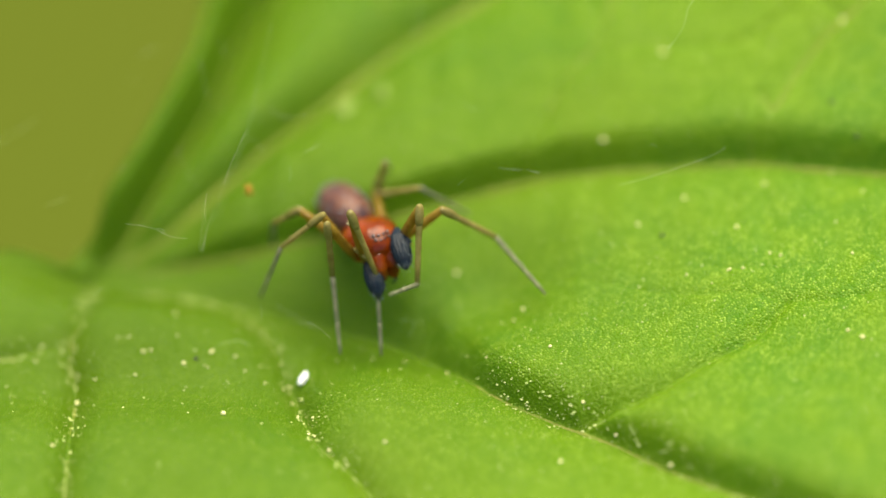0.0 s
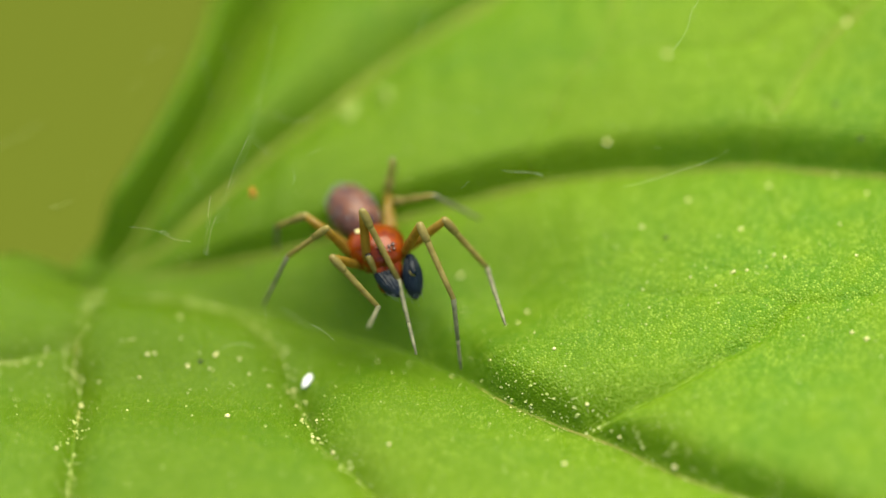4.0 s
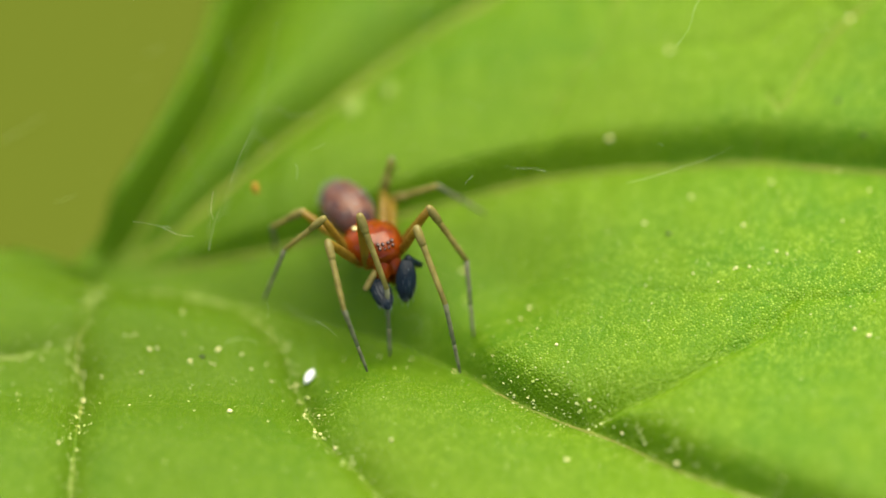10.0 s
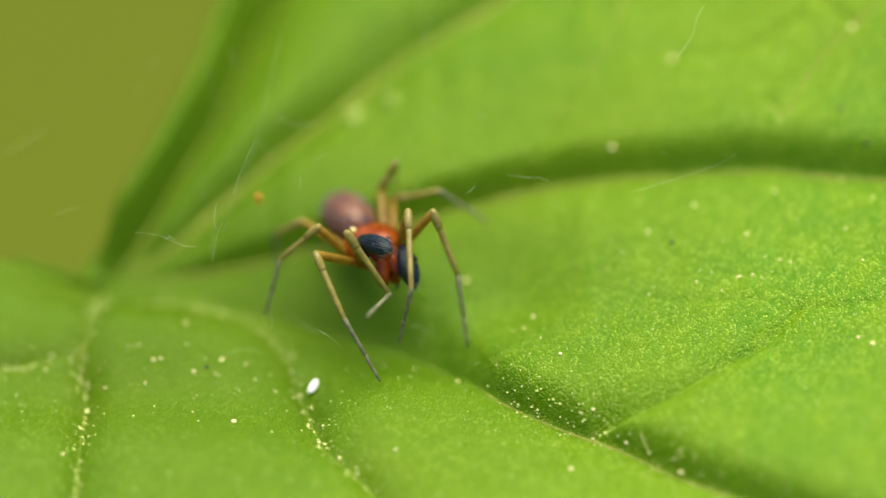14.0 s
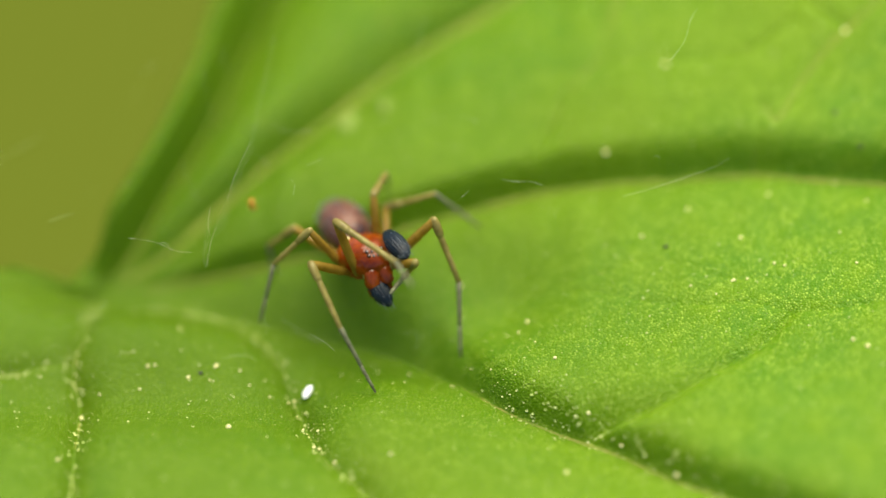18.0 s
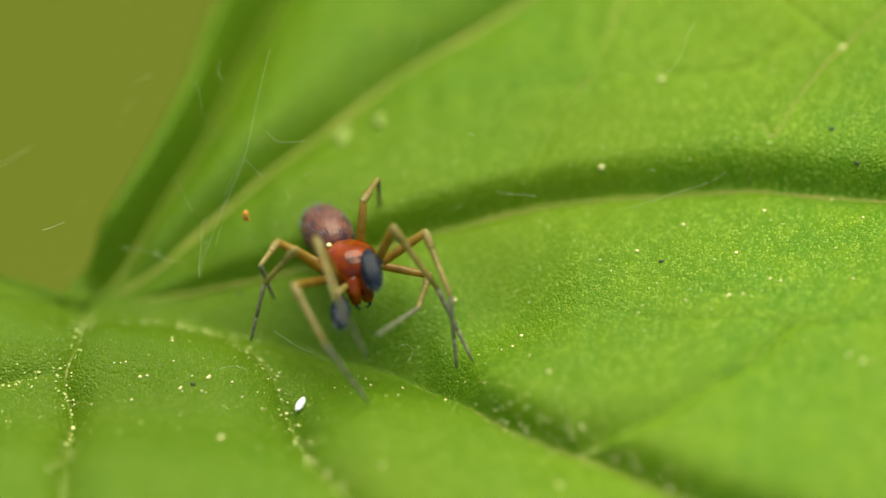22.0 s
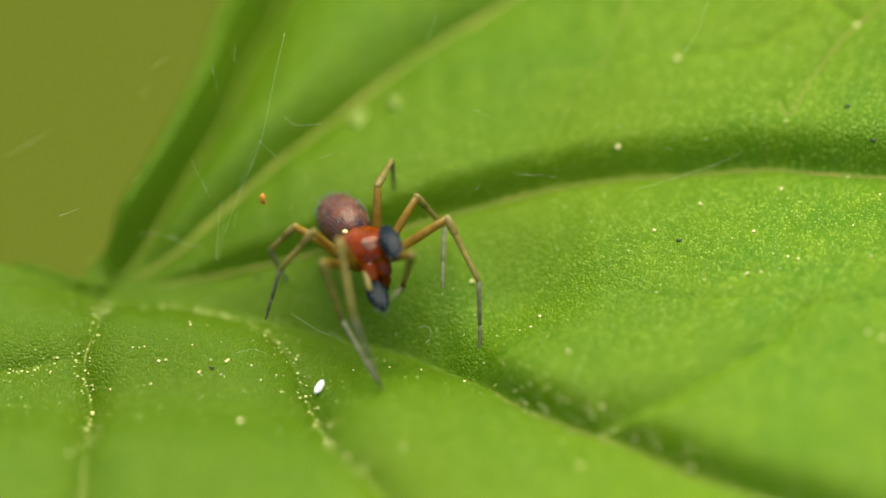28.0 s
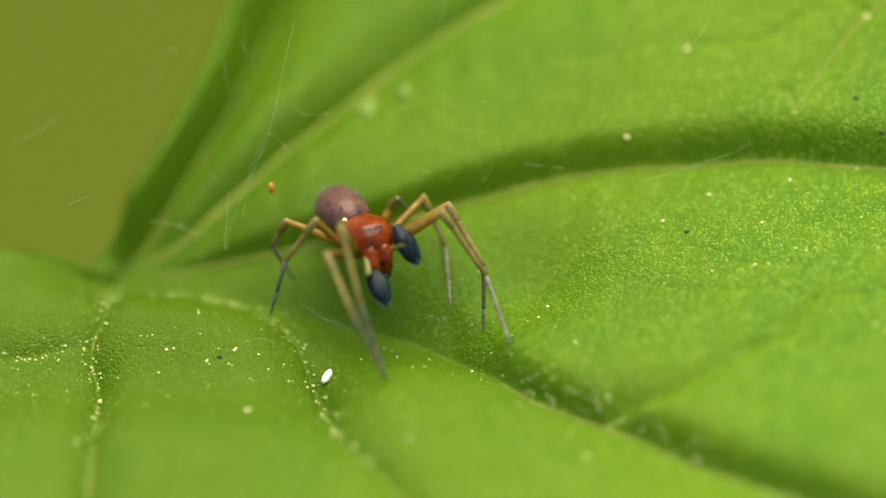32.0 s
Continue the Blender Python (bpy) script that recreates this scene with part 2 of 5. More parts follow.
# ---- the leaf's relief, in millimetres ----
# strength, width of the furrow, half width of the vein, course
VEINS = [
    (1, 0.95, 0.13, [(-5.81, 0.51), (-4.94, 0.83), (-4.32, 1.21), (-3.69, 1.61), (-3.07, 2.12), (-2.45, 2.57), (-1.83, 2.99), (-1.22, 3.41), (-0.59, 3.78), (0.03, 4.07), (0.82, 4.39), (2.41, 5.23), (4.94, 6.87)]),
    (1, 0.75, 0.11, [(-5.98, 0.52), (-5.41, 1.1), (-4.71, 2.17), (-4.06, 3.37), (-3.59, 4.67), (-3.01, 5.89), (-2.28, 7.39)]),
    (1, 0.7, 0.085, [(-5.78, 0.31), (-4.56, 0.35), (-2.85, 0.25), (-1.34, 0.34), (0.05, 0.63), (0.97, 0.81), (1.97, 0.9), (2.96, 0.9), (3.96, 0.83), (5.54, 0.73), (6.43, 0.54), (7.93, 0.24), (11.1, -0.48), (15.99, -1.85)]),
    (1, 0.7, 0.08, [(-5.77, 0.15), (-3.85, -0.52), (-2.25, -1.08), (-0.84, -1.55), (-0.04, -2.12), (0.94, -3.27), (2.02, -4), (3, -4.54), (4.06, -5.28), (5.52, -6.13), (7.97, -7.6), (10.84, -9.47)]),
    (0.62, 1.0, 0.05, [(-5.02, -0.16), (-3.72, -0.87), (-3.05, -1.46), (-2.69, -2.48), (-2.42, -3.39), (-2.12, -4.51), (-1.62, -5.18), (-1.13, -5.83), (-0.16, -7.4)]),
    (0.66, 1.0, 0.06, [(-6.17, 0.11), (-6.27, -1.2), (-6.48, -1.88), (-6.48, -2.32), (-6.38, -2.75), (-6.44, -3.88), (-6.48, -5.12), (-6.52, -5.78), (-6.4, -7.44)]),
    (0.42, 0.9, 0.03, [(-6.58, -1.98), (-7.22, -2.06), (-7.82, -2.08), (-9.31, -2)]),
    (0.2, 0.45, 0.06, [(5.51, 0.7), (5.68, 1.39), (5.94, 1.15), (6.35, 1.79), (6.85, 2.38), (7.21, 2.66), (7.62, 2.97), (8.58, 3.69)]),
    (0.22, 0.35, 0.03, [(7.18, 2.65), (6.93, 2.9), (6.38, 3.36), (5.88, 4.05)]),
    (0.3, 0.5, 0.045, [(1.55, 0.87), (1.77, 1.26), (2.07, 1.9), (2.48, 2.43), (2.83, 2.83), (3.03, 3.43), (3.27, 4.03), (3.69, 4.84)]),
    (0.22, 0.4, 0.022, [(0.58, 2.77), (1.28, 2.73), (2.08, 2.62), (2.78, 2.55), (3.28, 2.61), (4.07, 2.57), (5.27, 2.44), (5.77, 2.64), (6.17, 2.93)]),
    (0.34, 0.6, 0.03, [(2.71, -4.12), (3.69, -4.09), (4.38, -3.77), (4.97, -3.41), (5.57, -3.08), (6.12, -2.45)]),
    (0.26, 0.5, 0.03, [(6.12, -2.45), (6.86, -2.55), (7.76, -2.49), (9.07, -2.4)]),
    (0.22, 0.5, 0.02, [(6.12, -2.45), (5.39, -2.21), (4.5, -2.12), (3.81, -1.97), (2.83, -1.57), (1.95, -1.21), (1.16, -0.91), (0.56, -0.92)]),
    (0.22, 0.4, 0.02, [(6.68, -1.77), (5.89, -1.75), (4.81, -1.6), (4.22, -1.26), (3.53, -1.03), (2.84, -1.16), (2.05, -1.08)]),
    (0.25, 0.4, 0.035, [(-1.2, 3.44), (-1.1, 4.11), (-1.01, 4.23), (-0.95, 4.83), (-0.81, 5.78)]),
    (0.2, 0.4, 0.03, [(-3.15, 1.99), (-3.46, 2.33), (-3.62, 3.11)]),
    (0.95, 0.75, 0, [(2.61, -4.23), (3.19, -4.22), (3.69, -4.1), (4.38, -3.78)]),
]
OUTLINE = [(-2.62, 7.75), (-3.33, 6.22), (-3.93, 4.83), (-4.28, 3.67), (-4.84, 2.48), (-5.44, 1.52), (-6.02, 0.9), (-6.39, 0.63), (-6.62, 0.34), (-6.97, 0.34), (-7.41, 0.3), (-8.2, 0.22), (-10.39, 0.66), (-13.52, 4.34), (-15.99, 1.53), (-16.72, -4.94), (-13.88, -12.77), (-7.49, -17.51), (1.1, -19.29), (10.62, -17.56), (18.47, -11.64), (22.74, -3.81), (23.93, 0), (19.27, 7.23), (12.38, 12.27), (5.29, 13.91), (-0.35, 13.9)]
BULGE = 0.80


def smooth_line(points, steps=6, closed=False):
    """A Catmull-Rom curve through points."""
    p = [np.array(q, float) for q in points]
    p = [p[-1]] + p + [p[0], p[1]] if closed else [2 * p[0] - p[1]] + p + [2 * p[-1] - p[-2]]
    out = []
    for a, b, c, d in zip(p, p[1:], p[2:], p[3:]):
        for k in range(steps):
            t = k / steps
            out.append(0.5 * (2 * b + (c - a) * t + (2 * a - 5 * b + 4 * c - d) * t * t + (3 * b - a - 3 * c + d) * t ** 3))
    if not closed:
        out.append(p[-2])
    return np.array(out)


def line_distance(x, y, line, far=1.0, near=1.0):
    """Distance of every point from a polyline, divided by far on its left-hand side and by near on its right."""
    best, side = np.full(x.shape, 1e9), np.zeros(x.shape, bool)
    for a, b in zip(line, line[1:]):
        ab = b - a
        t = np.clip(((x - a[0]) * ab[0] + (y - a[1]) * ab[1]) / max(ab @ ab, 1e-12), 0, 1)
        d = (x - a[0] - t * ab[0]) ** 2 + (y - a[1] - t * ab[1]) ** 2
        closer = d < best
        best = np.where(closer, d, best)
        side = np.where(closer, ab[0] * (y - a[1]) - ab[1] * (x - a[0]) > 0, side)
    return np.sqrt(best) / np.where(side, far, near)


VEIN_LINES = [smooth_line(v[3]) for v in VEINS]


HOLLOW = np.array([(-6.4, 0.3), (-4.6, 0.0), (-3.0, -0.9), (-1.9, -1.5), (-0.4, -1.7), (0.9, -1.2)])

SAG = np.array([(-9.0, -2.9), (-5.0, -2.9), (-2.9, -3.1)])


def step(v, middle, width):
    return 1 / (1 + np.exp(-(v - middle) / width))


def leaf_base(x, y):
    """The blade's broad shape: it climbs away from the eye, most on one side, sinks where the veins meet and droops behind its stalk."""
    back = 0.8 * np.log1p(np.exp((y + 1.5) / 0.8))
    droop = np.maximum(-0.8 * x + 0.6 * y - 2.0, 0)
    z = 0.20 * y + 0.25 * step(x, -1.0, 1.5) * back - 0.06 * droop ** 2 / (1 + 0.12 * droop) + 0.15 * np.log1p(np.exp(x - 1.5))
    z -= 0.75 * np.exp(-(line_distance(x, y, HOLLOW) / 1.25) ** 2)
    z -= 0.70 * np.exp(-(line_distance(x, y, SAG) / 1.3) ** 2)
    return z


def leaf_height(x, y):
    """The blade's height: terraces that rise steeply behind the main veins, quilted bulges between the others."""
    total = np.zeros(x.shape)
    fore = step(-x, 1.4, 0.6)
    for i, ((strength, width, half, course), line) in enumerate(zip(VEINS, VEIN_LINES)):
        if i < 4:
            near = 4.0 - 1.2 * fore if i == 3 else 4.0 if i == 2 else 3.0
            far = 0.38 + 3.2 * step(-x, 0.1, 0.35) if i == 3 else (1.1, 1.3, 0.32)[i]
            d = line_distance(x, y, line, far, near)
        else:
            d = line_distance(x, y, line)
        if not half:
            # a furrow that fades away from where it starts
            strength = strength * np.exp(-np.hypot(x - line[0][0], y - line[0][1]) / 1.0)
        total += (strength * (0.74 * np.exp(-d / (0.40 * width)) + 0.26 * np.exp(-d / (1.8 * width)))) ** 4
    # the lobes towards the eye stand up higher
    swell = BULGE * (1 + 0.12 * step(-x, 1.2, 0.7) * step(-y, 1.6, 0.5) + 0.8 * step(-x, 2.2, 0.8) * step(y, 0.8, 0.4))
    z = swell * (1 - np.minimum(total ** 0.25, 1.0))
    # fine folds on the steep sides and a slow unevenness
    z += 0.035 * np.sin(1.7 * x + 0.9 * y + 1.0) * np.sin(1.3 * y - 0.6 * x) * np.minimum(z / BULGE * 2, 1)
    z += 0.020 * np.sin(6.1 * x + 1.5 * np.sin(2.3 * x)) * np.exp(-((z / BULGE - 0.45) / 0.3) ** 2)
    # the rim beside the second vein stands up steeply
    rim = np.minimum(line_distance(x, y, VEIN_LINES[1], 1.0, 1e6), 2.2) * step(y, 0.2, 0.3) * step(x, -6.1, 0.08)
    return z + 1.6 * rim + leaf_base(x, y)


def surface(x, y):
    return float(leaf_height(np.array([x]), np.array([y]))[0])


# ---- ground far below ----
bm = bmesh.new()
bmesh.ops.create_grid(bm, x_segments=40, y_segments=40, size=2000)
for q in bm.verts:
    q.co.z = -0.4
tagged(mesh_object("ground", bm, GROUND), "out-of-focus olive green meadow ground far below", "ground", kind="structure")


# ---- leaf ----
def spaced(lo, a, b, hi, fine, coarse):
    return np.concatenate([np.arange(lo, a, coarse), np.arange(a, b, fine), np.arange(b, hi, coarse)])


def build_leaf():
    gx = spaced(-17.5, -8.4, 8.8, 25.5, 0.04, 0.3)
    gy = spaced(-26, -7.6, 8.2, 22.5, 0.04, 0.3)
    x, y = [g.ravel() for g in np.meshgrid(gx, gy)]
    line = smooth_line(OUTLINE, 8, True)
    d = line_distance(x, y, np.vstack([line, line[:1]]))
    inside = np.zeros(x.shape, bool)
    for a, b in zip(line, np.roll(line, -1, 0)):
        cut = (a[1] > y) != (b[1] > y)
        inside ^= cut & (x < (b[0] - a[0]) * (y - a[1]) / (b[1] - a[1] + 1e-12) + a[0])
    w = len(gx)
    idx = np.arange(len(x)).reshape(len(gy), w)
    quads = np.stack([idx[:-1, :-1], idx[:-1, 1:], idx[1:, 1:], idx[1:, :-1]], -1).reshape(-1, 4)
    quads = quads[inside[quads].any(1)]
    # draw the outer corners of the rim onto the outline
    rim = np.unique(quads[~inside[quads]])
    best = np.full(len(rim), 1e9)
    nx, ny = x[rim].copy(), y[rim].copy()
    for a, b in zip(line, np.roll(line, -1, 0)):
        ab = b - a
        t = np.clip(((x[rim] - a[0]) * ab[0] + (y[rim] - a[1]) * ab[1]) / max(ab @ ab, 1e-12), 0, 1)
        px, py = a[0] + t * ab[0], a[1] + t * ab[1]
        dd = (x[rim] - px) ** 2 + (y[rim] - py) ** 2
        hit = dd < best
        best[hit], nx[hit], ny[hit] = dd[hit], px[hit], py[hit]
    x[rim], y[rim] = nx, ny
    used = np.unique(quads)
    renum = np.full(len(x), -1)
    renum[used] = np.arange(len(used))
    z = leaf_height(x[used], y[used])
    verts = np.stack([x[used], y[used], z], -1) * MM
    me = bpy.data.meshes.new("blade")
    me.from_pydata(verts.tolist(), [], renum[quads].tolist())
    me.polygons.foreach_set("use_smooth", [True] * len(me.polygons))
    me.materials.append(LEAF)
    blade = new("blade", me)
    thick = blade.modifiers.new("thickness", "SOLIDIFY")
    thick.thickness, thick.offset = 0.22 * MM, -1
    leaf = tagged(new("leaf"), "large fresh green leaf with deep furrowed veins", "leaf")
    blade.parent = leaf
    for i, ((strength, width, half, course), line) in enumerate(zip(VEINS, VEIN_LINES)):
        if not half:
            continue
        # the vein nearest the eye stays sunk until it leaves the hollow
        shown = 0.15 + 0.85 * step(line[:, 0], 0.2, 0.3) if i == 3 else np.ones(len(line))
        keep = line
        zz = leaf_height(keep[:, 0], keep[:, 1])
        bm = bmesh.new()
        tube(bm, [(p[0], p[1], h - 0.01) for p, h in zip(keep, zz)], [half * shown[k] * min(1.0, 0.12 + k / 12) * (0.85 + 0.3 * noise.noise((p[0] * 2, p[1] * 2, 3))) for k, p in enumerate(keep)], 8, 0.5)
        part("vein", bm, VEIN, leaf)
    # leaf stalk, from the base of the blade down to the ground
    base = VEIN_LINES[2][0]
    bm = bmesh.new()
    top = float(leaf_height(base[0:1], base[1:2])[0]) - 0.95
    tube(bm, [(base[0], base[1], top), (base[0] + 0.5, base[1] - 2, -5), (base[0] + 3, base[1] - 6, -30), (base[0] + 8, base[1] - 8, -120), (base[0] + 10, base[1] - 6, -401)], [0.5, 0.7, 1.0, 1.3, 1.8], 12)
    part("stalk", bm, VEIN, leaf)
    return leaf


build_leaf()


# ---- spider ----
SEGMENTS = {1: (1.2, 1.42, 1.41), 2: (1.2, 1.24, 1.38), 3: (1.08, 1.0, 1.2), 4: (1.08, 0.72, 0.95)}
HIPS = {1: (0.28, 0.32, -0.18), 2: (0.10, 0.40, -0.20), 3: (-0.12, 0.40, -0.20), 4: (-0.32, 0.31, -0.18)}
PALP_ROOT, PALP_ARM, PALP_BULB = (0.46, 0.22, -0.20), (0.40, 0.36), 0.78


def lathe(bm, stations, sides=14, ridges=0, ridge=0.0):
    """A body turned round +x: stations of (x, half width, half height, z), in mm."""
    rings = []
    for x, w, h, z in stations:
        rings.append([])
        for k in range(sides):
            a = 2 * math.pi * k / sides
            s = 1 + (ridge * math.cos(ridges * a) if ridges else 0)
            rings[-1].append(bm.verts.new((x * MM, w * s * math.cos(a) * MM, (z + h * s * math.sin(a)) * MM)))
    for a, b in zip(rings, rings[1:]):
        for k in range(sides):
            bm.faces.new((a[k], a[(k + 1) % sides], b[(k + 1) % sides], b[k]))
    bm.faces.new(rings[0][::-1])
    bm.faces.new(rings[-1])
    return bm


def bristles(bm, stations, count, length, lean, thick, rng, top=False):
    """Fine hairs standing on a turned body, leaning towards +x (lean > 0) or -x."""
    for _ in range(count):
        i = rng.randrange(1, len(stations) - 2)
        t = rng.random()
        x, w, h, z = [p + (q - p) * t for p, q in zip(stations[i], stations[i + 1])]
        a = rng.uniform(0.1, math.pi - 0.1) if top else rng.uniform(0, 2 * math.pi)
        out = Vector((0, math.cos(a), math.sin(a)))
        root = Vector((x, w * out.y, z + h * out.z))
        d = (out + Vector((lean, rng.uniform(-0.2, 0.2), rng.uniform(-0.2, 0.2)))).normalized()
        tip = root + d * length * rng.uniform(0.6, 1.2)
        side = d.cross(Vector((1, 0.3, 0.2))).normalized()
        other = d.cross(side)
        base = [bm.verts.new((root + (side * math.cos(b) + other * math.sin(b)) * thick) * MM) for b in (0, 2.1, 4.2)]
        end = bm.verts.new(tip * MM)
        for k in range(3):
            bm.faces.new((base[k], base[(k + 1) % 3], end))
    return bm


def limb(length, radii, rng, hairs=26, hair=0.075, thick=0.004):
    """A tapering leg segment along +x with short hairs."""
    n = len(radii)
    stations = [(-0.4 * radii[0], radii[0] * 0.5, radii[0] * 0.5, 0)]
    stations += [(length * i / (n - 1), r, r, 0) for i, r in enumerate(radii)]
    stations.append((length + 0.4 * radii[-1], radii[-1] * 0.45, radii[-1] * 0.45, 0))
    bm = lathe(bmesh.new(), stations, 12)
    return bristles(bm, stations, hairs, hair, 0.9, thick, rng)


def build_spider():
    rng = random.Random(5)
    spider = tagged(new("spider"), "small glossy orange-red spider with yellow-brown legs and dark palps", "spider")
    moving = {}
    shell = [(-0.62, 0.13, 0.09, 0.0), (-0.54, 0.28, 0.17, -0.02), (-0.40, 0.42, 0.25, -0.03), (-0.22, 0.50, 0.32, -0.01), (-0.04, 0.52, 0.36, 0.0),
             (0.12, 0.48, 0.36, 0.0), (0.26, 0.42, 0.34, -0.01), (0.38, 0.35, 0.31, -0.03), (0.47, 0.27, 0.26, -0.05), (0.525, 0.20, 0.19, -0.06), (0.545, 0.10, 0.09, -0.06)]
    bm = lathe(bmesh.new(), shell, 28)
    for q in bm.verts:
        # a shallow furrow behind the head and a low radial ripple
        x, y = q.co.x / MM, q.co.y / MM
        if q.co.z > 0:
            q.co.z -= (0.035 * math.exp(-((x + 0.1) / 0.12) ** 2 - (y / 0.06) ** 2) + 0.012 * math.cos(9 * math.atan2(y, x + 0.1))) * MM
    bristles(bm, shell, 40, 0.07, 0.5, 0.003, rng, True)
    part("carapace", bm, ORANGE, spider, "glossy orange-red carapace")
    part("sternum", ball(bmesh.new(), (-0.05, 0, -0.28), (0.40, 0.32, 0.12)), ORANGE, spider)
    part("pedicel", tube(bmesh.new(), [(-0.52, 0, 0.0), (-0.60, 0, 0.04), (-0.70, 0, 0.08)], [0.08, 0.06, 0.09], 10), ORANGE, spider)
    sack = [(-0.62 + 1.24 * (1 - math.cos(math.pi * k / 16)) / 2, 0.43 * math.sin(math.pi * k / 16) ** 0.8 + 0.01, 0.41 * math.sin(math.pi * k / 16) ** 0.8 + 0.01, 0.0) for k in range(17)]
    bm = lathe(bmesh.new(), sack, 32)
    bristles(bm, sack, 260, 0.09, -1.3, 0.0035, rng)
    abdomen = part("abdomen", bm, ABDOMEN, spider, "downy brown abdomen with grey-violet sides")
    abdomen.location = Vector((-1.04, 0, 0.09)) * MM
    abdomen.rotation_euler = (0, radians(6), 0)
    part("down", bristles(bmesh.new(), sack, 240, 0.13, -2.6, 0.0032, rng, True), SHEEN, abdomen, "fine pale down")
    for y, z in ((0.05, 0.0), (-0.05, 0.0), (0.0, 0.07)):
        part("spinneret", tube(bmesh.new(), [(-1.66, y, 0.05 + z), (-1.74, y * 1.2, 0.03 + z), (-1.80, y * 1.3, 0.02 + z)], [0.05, 0.04, 0.015], 8), LEG, spider)
    for x, y, z, r in ((0.42, 0.05, 0.262, 0.034), (0.395, 0.135, 0.265, 0.036), (0.475, 0.04, 0.195, 0.026), (0.45, 0.125, 0.205, 0.036)):
        for s in (1, -1):
            eye = part("eye", ball(bmesh.new(), (x, y * s, z), (r, r, r), u=14, v=8), EYE, spider, "shiny dark-rimmed eye")
            # the lens is pale and its colour also carries the eye's white glint
            part("lens", ball(bmesh.new(), (x + 0.42 * r, y * s, z + 0.36 * r), (0.55 * r, 0.62 * r, 0.55 * r), u=10, v=6), PALE_GLINT, eye, "pearly eye lens")
    for s in (1, -1):
        jaw = tube(bmesh.new(), [(0.38, 0.115 * s, -0.02), (0.45, 0.118 * s, -0.16), (0.50, 0.118 * s, -0.32), (0.51, 0.112 * s, -0.45), (0.50, 0.105 * s, -0.55), (0.48, 0.10 * s, -0.59)], [0.13, 0.15, 0.15, 0.13, 0.095, 0.05], 16)
        jaw = part("chelicera", jaw, ORANGE, spider, "glossy red-brown jaw")
        part("fang", tube(bmesh.new(), [(0.52, 0.13 * s, -0.53), (0.57, 0.13 * s, -0.61), (0.56, 0.08 * s, -0.67), (0.51, 0.03 * s, -0.68)], [0.04, 0.03, 0.02, 0.005], 8), EYE, jaw, "black curved fang")
    part("pollen_speck", ball(bmesh.new(), (-0.22, -0.27, 0.285), (0.055, 0.045, 0.04), rough=0.25), POLLEN, spider, "cream pollen speck stuck on the carapace")
    for number in (1, 2, 3, 4):
        a, b, c = SEGMENTS[number]
        k = {1: 0.80, 2: 0.80, 3: 0.72, 4: 0.76}[number]
        for s, side in ((1, "r"), (-1, "l")):
            h = Vector(HIPS[number]) * 1.0
            h.y *= s
            inner = Vector((h.x * 0.62, h.y * 0.45, -0.24))
            part("coxa", tube(bmesh.new(), [inner, inner.lerp(h, 0.6), h], [0.10, 0.105, 0.085], 12), ORANGE, spider)
            femur = part("femur", limb(a, [0.080 * k, 0.102 * k, 0.105 * k, 0.098 * k, 0.084 * k], rng), FEMUR, spider, "translucent amber leg segment")
            tibia = part("tibia", limb(b, [0.080 * k, 0.072 * k, 0.068 * k, 0.064 * k, 0.058 * k], rng, 34, 0.09), LEG, spider, "yellow-brown leg segment")
            knee = [(-0.06, 0.04, 0.04, 0), (-0.02, 0.085 * k, 0.085 * k, 0), (0.10, 0.100 * k, 0.104 * k, 0.004), (0.26, 0.092 * k, 0.094 * k, 0.002), (0.34, 0.07 * k, 0.07 * k, 0)]
            part("patella", lathe(bmesh.new(), knee, 12), LEG, tibia)
            shin = part("metatarsus", limb(c * 0.58, [0.060 * k, 0.052 * k, 0.048 * k, 0.043 * k], rng, 30, 0.06, 0.0035), TARSUS, spider, "slender grey-olive leg segment")
            foot = limb(c * 0.42, [0.042 * k, 0.042 * k, 0.038 * k, 0.024 * k], rng, 26, 0.05, 0.003)
            for q in foot.verts:
                q.co.x += c * 0.58 * MM
            part("tarsus", foot, TARSUS, shin)
            moving[side, number] = (femur, tibia, shin)
    for s, side in ((1, "r"), (-1, "l")):
        upper = part("palp_femur", limb(PALP_ARM[0], [0.055, 0.06, 0.06, 0.055], rng, 10, 0.05), LEG, spider)
        lower = part("palp_tibia", limb(PALP_ARM[1], [0.058, 0.062, 0.07, 0.08], rng, 12, 0.06), PALP, spider, "dark palp joint")
        L = PALP_BULB
        shape = [(0.0, 0.05, 0.05, 0), (0.05 * L, 0.10, 0.09, 0), (0.18 * L, 0.14, 0.125, 0), (0.38 * L, 0.178, 0.158, 0), (0.56 * L, 0.176, 0.155, 0),
                 (0.74 * L, 0.152, 0.135, 0), (0.88 * L, 0.105, 0.095, 0), (0.97 * L, 0.045, 0.04, 0), (L, 0.012, 0.012, 0)]
        bm = lathe(bmesh.new(), shape, 120, 20, 0.035)
        bulb = part("palp_bulb", bm, PALP, spider, "swollen blue-black palp bulb")
        part("bristle_coat", bristles(bmesh.new(), shape, 70, 0.17, 9.0, 0.0022, rng), SHEEN, bulb, "pale stiff hairs lying along the bulb")
        moving[side, "palp"] = (upper, lower, bulb)
    return spider, moving


spider, spider_limbs = build_spider()


